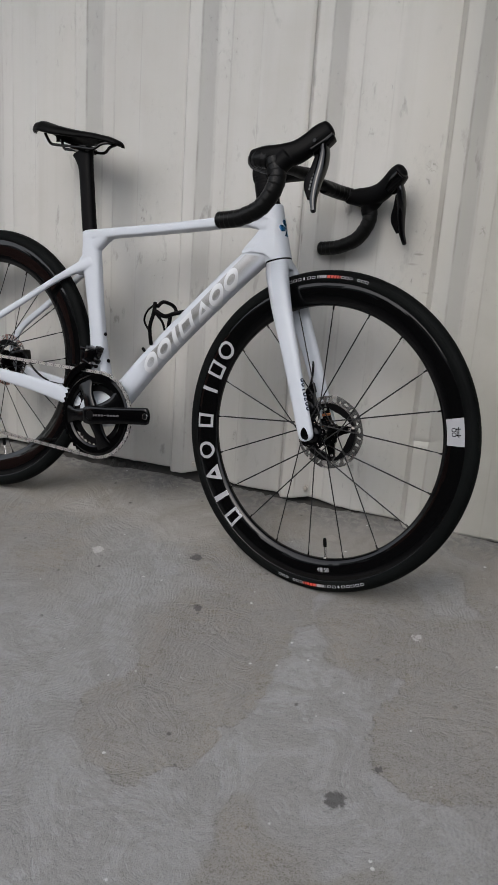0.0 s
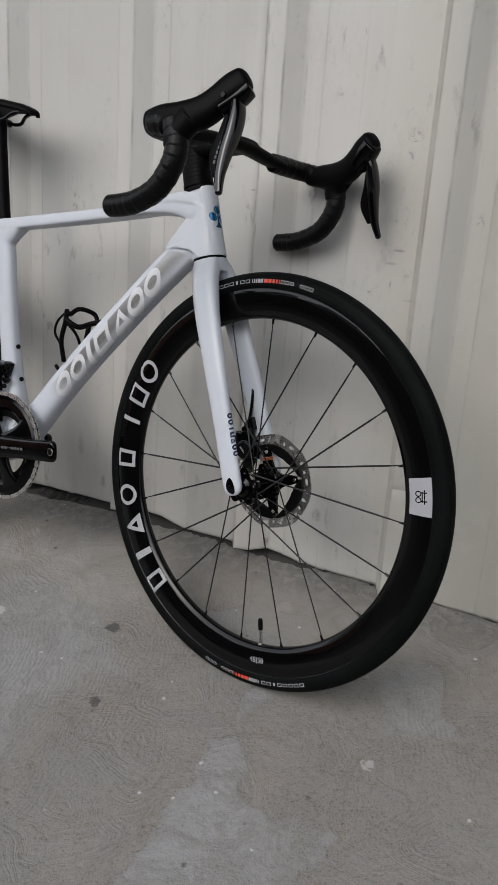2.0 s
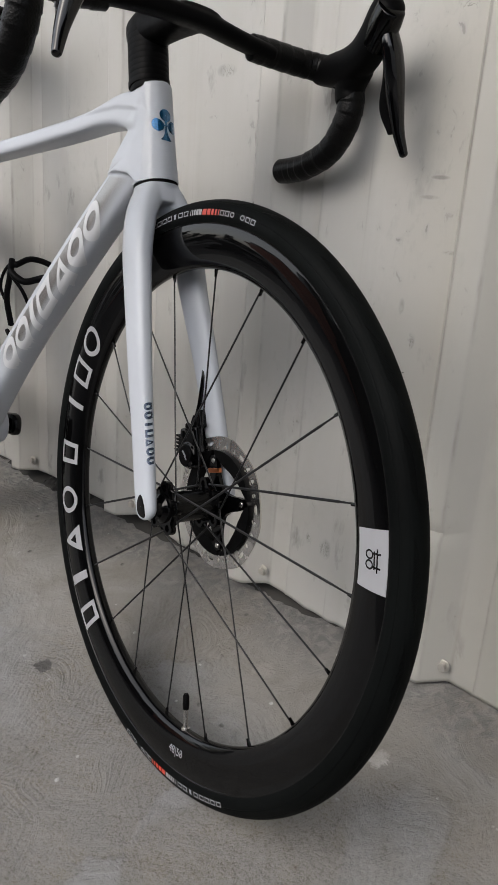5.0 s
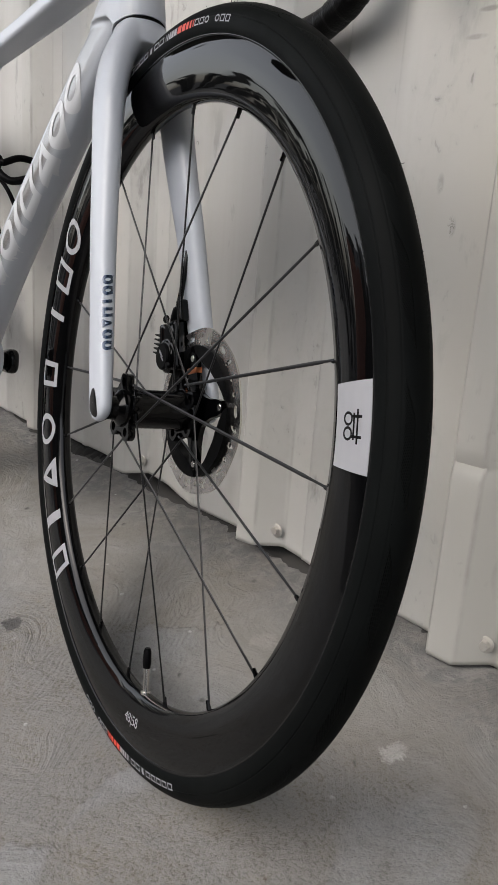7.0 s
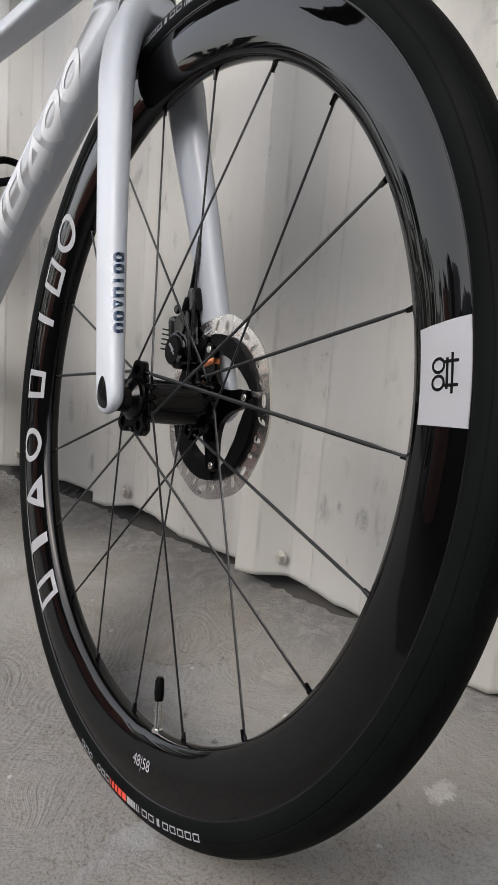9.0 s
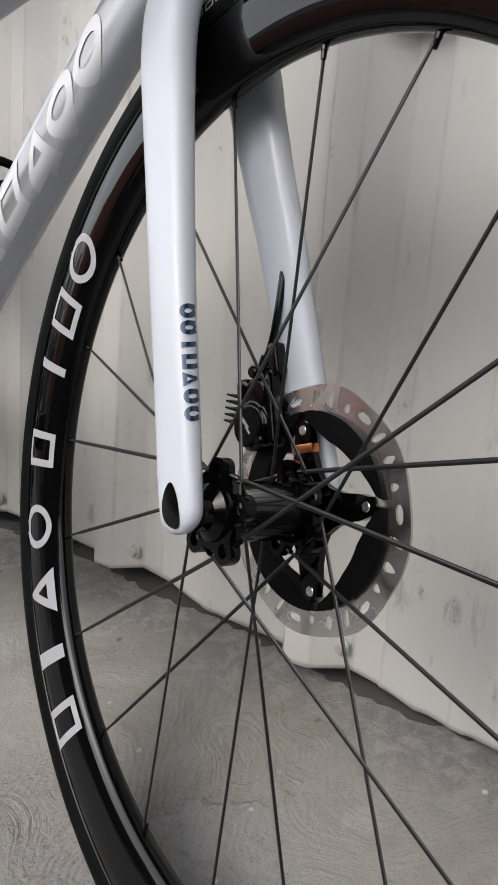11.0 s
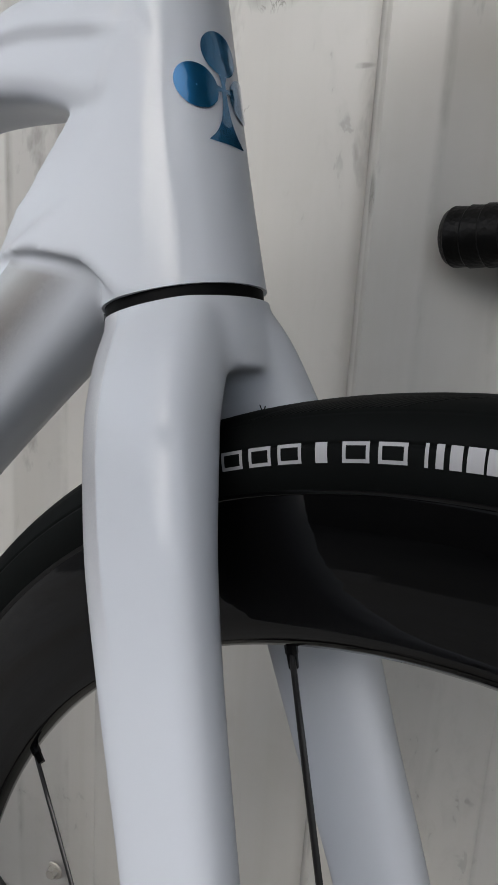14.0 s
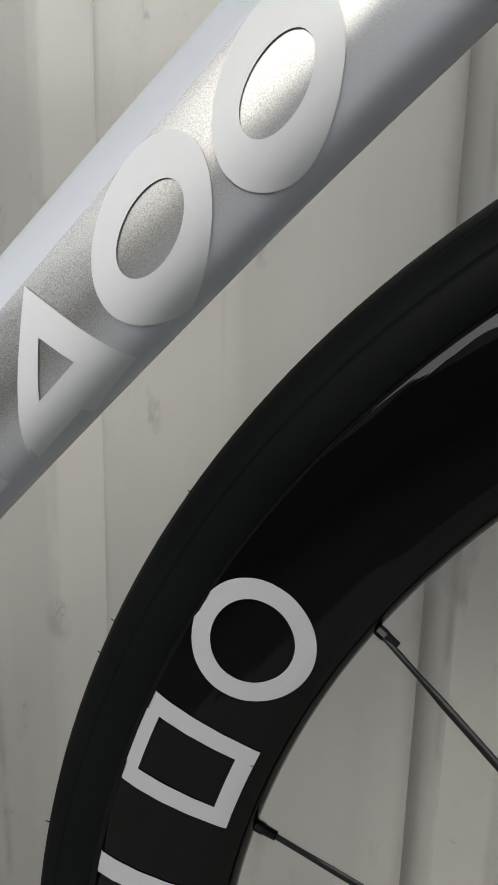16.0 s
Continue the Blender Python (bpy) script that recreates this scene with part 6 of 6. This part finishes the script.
for base in (26.5, 210.2):
    a = base
    for k in range(8):
        tyre_mark(a, "frame" if k != 5 else "bar", 0.0085 if k != 5 else 0.004, 0.0056, PRINT_WHITE, "white print on the tyre wall")
        a -= 1.95
    a += 0.3
    for k in range(5):
        tyre_mark(a, "bar", 0.0010 + 0.0011 * k, 0.0060, PRINT_WHITE, "white print on the tyre wall")
        a -= 0.62 + 0.12 * k
    for k in range(5):
        tyre_mark(a - 0.3, "bar", 0.0072 - 0.0014 * k, 0.0060, PRINT_RED, "red print on the tyre wall")
        a -= 1.42 - 0.18 * k
    a -= 0.7
    for k in range(7):
        if k != 3:
            tyre_mark(a, "ring" if k in (2, 4) else "frame", 0.0072, 0.0054, PRINT_WHITE, "white print on the tyre wall")
        a -= 1.6

# down tube: satin white shapes on the silver
bvh = bvh_of(frame_mesh)
DT_A = Vector((-0.519, 0, -0.011))
DT_D = (Vector((-0.229, 0, 0.345)) - DT_A).normalized()
DT_N = Vector((-DT_D.z, 0, DT_D.x))


def on_tube(u, w):
    def where(x, y):
        p = DT_A + DT_D * (u + x) + DT_N * (w + y)
        hit = bvh.ray_cast(Vector((p.x, -0.2, p.z)), Vector((0, 1, 0)))
        return hit[0] + hit[1].normalized() * 0.0004 + Vector((0, -0.0003, 0)) if hit[0] is not None else None
    return where


SATIN = mat("satin_white", (0.50, 0.51, 0.525), 0.5, 0.0, 0.2, 0.2)
for u0, u1, kind in ((0.024, 0.068, "ring"), (-0.025, 0.019, "ring"), (-0.079, -0.030, "triangle"), (-0.128, -0.085, "frame"), (-0.158, -0.136, "bar"), (-0.208, -0.164, "ring"), (-0.256, -0.213, "ring")):
    bm = bmesh.new()
    wide = (u1 - u0) * 1.04
    lay(bm, shape(kind, wide * (0.94 if kind == "triangle" else 1.0) if kind != "bar" else 0.013, 0.0335 if kind == "triangle" else 0.0355, 0.55, line=0.27), on_tube(0.342 + (u0 + u1) / 2 + (0.005 if kind == "triangle" else 0.0), -0.0042))
    part("frame_print", bm, SATIN, frame_ob, "satin white printed shape")

# fork leg: small navy shapes one below another
fbvh = bvh_of(fork_mesh)


def on_leg(q):
    """x runs down the leg's front corner, y across it towards the inside."""
    def where(x, y):
        t = (q + x) / 0.072
        c = Vector((-0.0445 + 0.0310 * t, -0.0490 - 0.0032 * t, 0.1125 - 0.0645 * t)) + Vector((0.8, 0.5, 0.26)) * (y * 0.9 + 0.0024)
        d = Vector((-0.55, 0.83, 0))
        hit = fbvh.ray_cast(c - d * 0.1, d)
        return hit[0] + hit[1].normalized() * 0.0004 if hit[0] is not None else None
    return where


bm = bmesh.new()
for k, kind in enumerate(("ring", "ring", "bar", "frame", "triangle", "ring", "ring")):
    lay(bm, shape(kind, 0.0086 if kind != "bar" else 0.003, 0.0094, line=0.30), on_leg(0.0050 + 0.0102 * k))
part("fork_print", bm, PRINT_BLUE, fork_ob, "navy printed shapes down the leg")

# dark tear-drop axle recesses low on both legs
for s in (-1, 1):
    bm = bmesh.new()

    def on_drop(x, y):
        hit = fbvh.ray_cast(Vector((-0.0065 + x, s * 0.2, 0.0025 + y)), Vector((0, -s, 0)))
        return hit[0] + hit[1].normalized() * 0.0004 if hit[0] is not None else None

    pts = []
    for q in shape("disc", 0.0220, 0.0245):
        pts.append([((x * (0.78 - 0.26 * y / 0.0128)) - 0.26 * y, y) for x, y in q])
    lay(bm, pts, on_drop)
    part("axle_recess", bm, GLOSS, fork_ob, "black tear-drop axle recess")

# clover badge on the front of the head tube
bm = bmesh.new()
tilt = Vector((-math.cos(HEAD), 0, math.sin(HEAD)))


def on_head(x, y):
    z = 0.4115 + y
    a = (x - 0.0022) / 0.0225
    d = Vector((math.cos(a), math.sin(a), 0))
    hit = bvh.ray_cast(Vector((axis_at(z) - 0.004, 0, z)) + d * 0.1, -d)
    return hit[0] + hit[1].normalized() * 0.0005 if hit[0] is not None else None


for x, y in ((-0.0094, -0.0008), (0.0094, -0.0008), (0.0, 0.0112)):
    lay(bm, [[(a + x, b + y) for a, b in q] for q in shape("disc", 0.0142, 0.0135)], on_head)
part("badge_leaf", bm, BADGE, frame_ob, "blue foil clover badge")
bm = bmesh.new()
stem = []
for k in range(10):
    y0, y1 = 0.0045 - 0.0021 * k, 0.0045 - 0.0021 * (k + 1)
    def half(y):
        q = (0.0045 - y) / 0.021
        return 0.0008 + 0.0058 * q ** 4 + 0.0004 * q
    for s in (-1, 1):
        stem.append(((0, y0), (s * half(y0), y0), (s * half(y1), y1), (0, y1)))
# slender necks to the leaves
for dx, dy in ((-1, 0.05), (1, 0.05), (0, 1)):
    for k in range(4):
        g0, g1 = 0.0045 * k / 4, 0.0045 * (k + 1) / 4
        h0, h1 = 0.0006 + 0.0011 * (k / 4) ** 2, 0.0006 + 0.0011 * ((k + 1) / 4) ** 2
        stem.append(((dx * g0 - dy * h0, dy * g0 + dx * h0), (dx * g1 - dy * h1, dy * g1 + dx * h1), (dx * g1 + dy * h1, dy * g1 - dx * h1), (dx * g0 + dy * h0, dy * g0 - dx * h0)))
lay(bm, stem, on_head)
part("badge_stem", bm, BADGE, frame_ob)
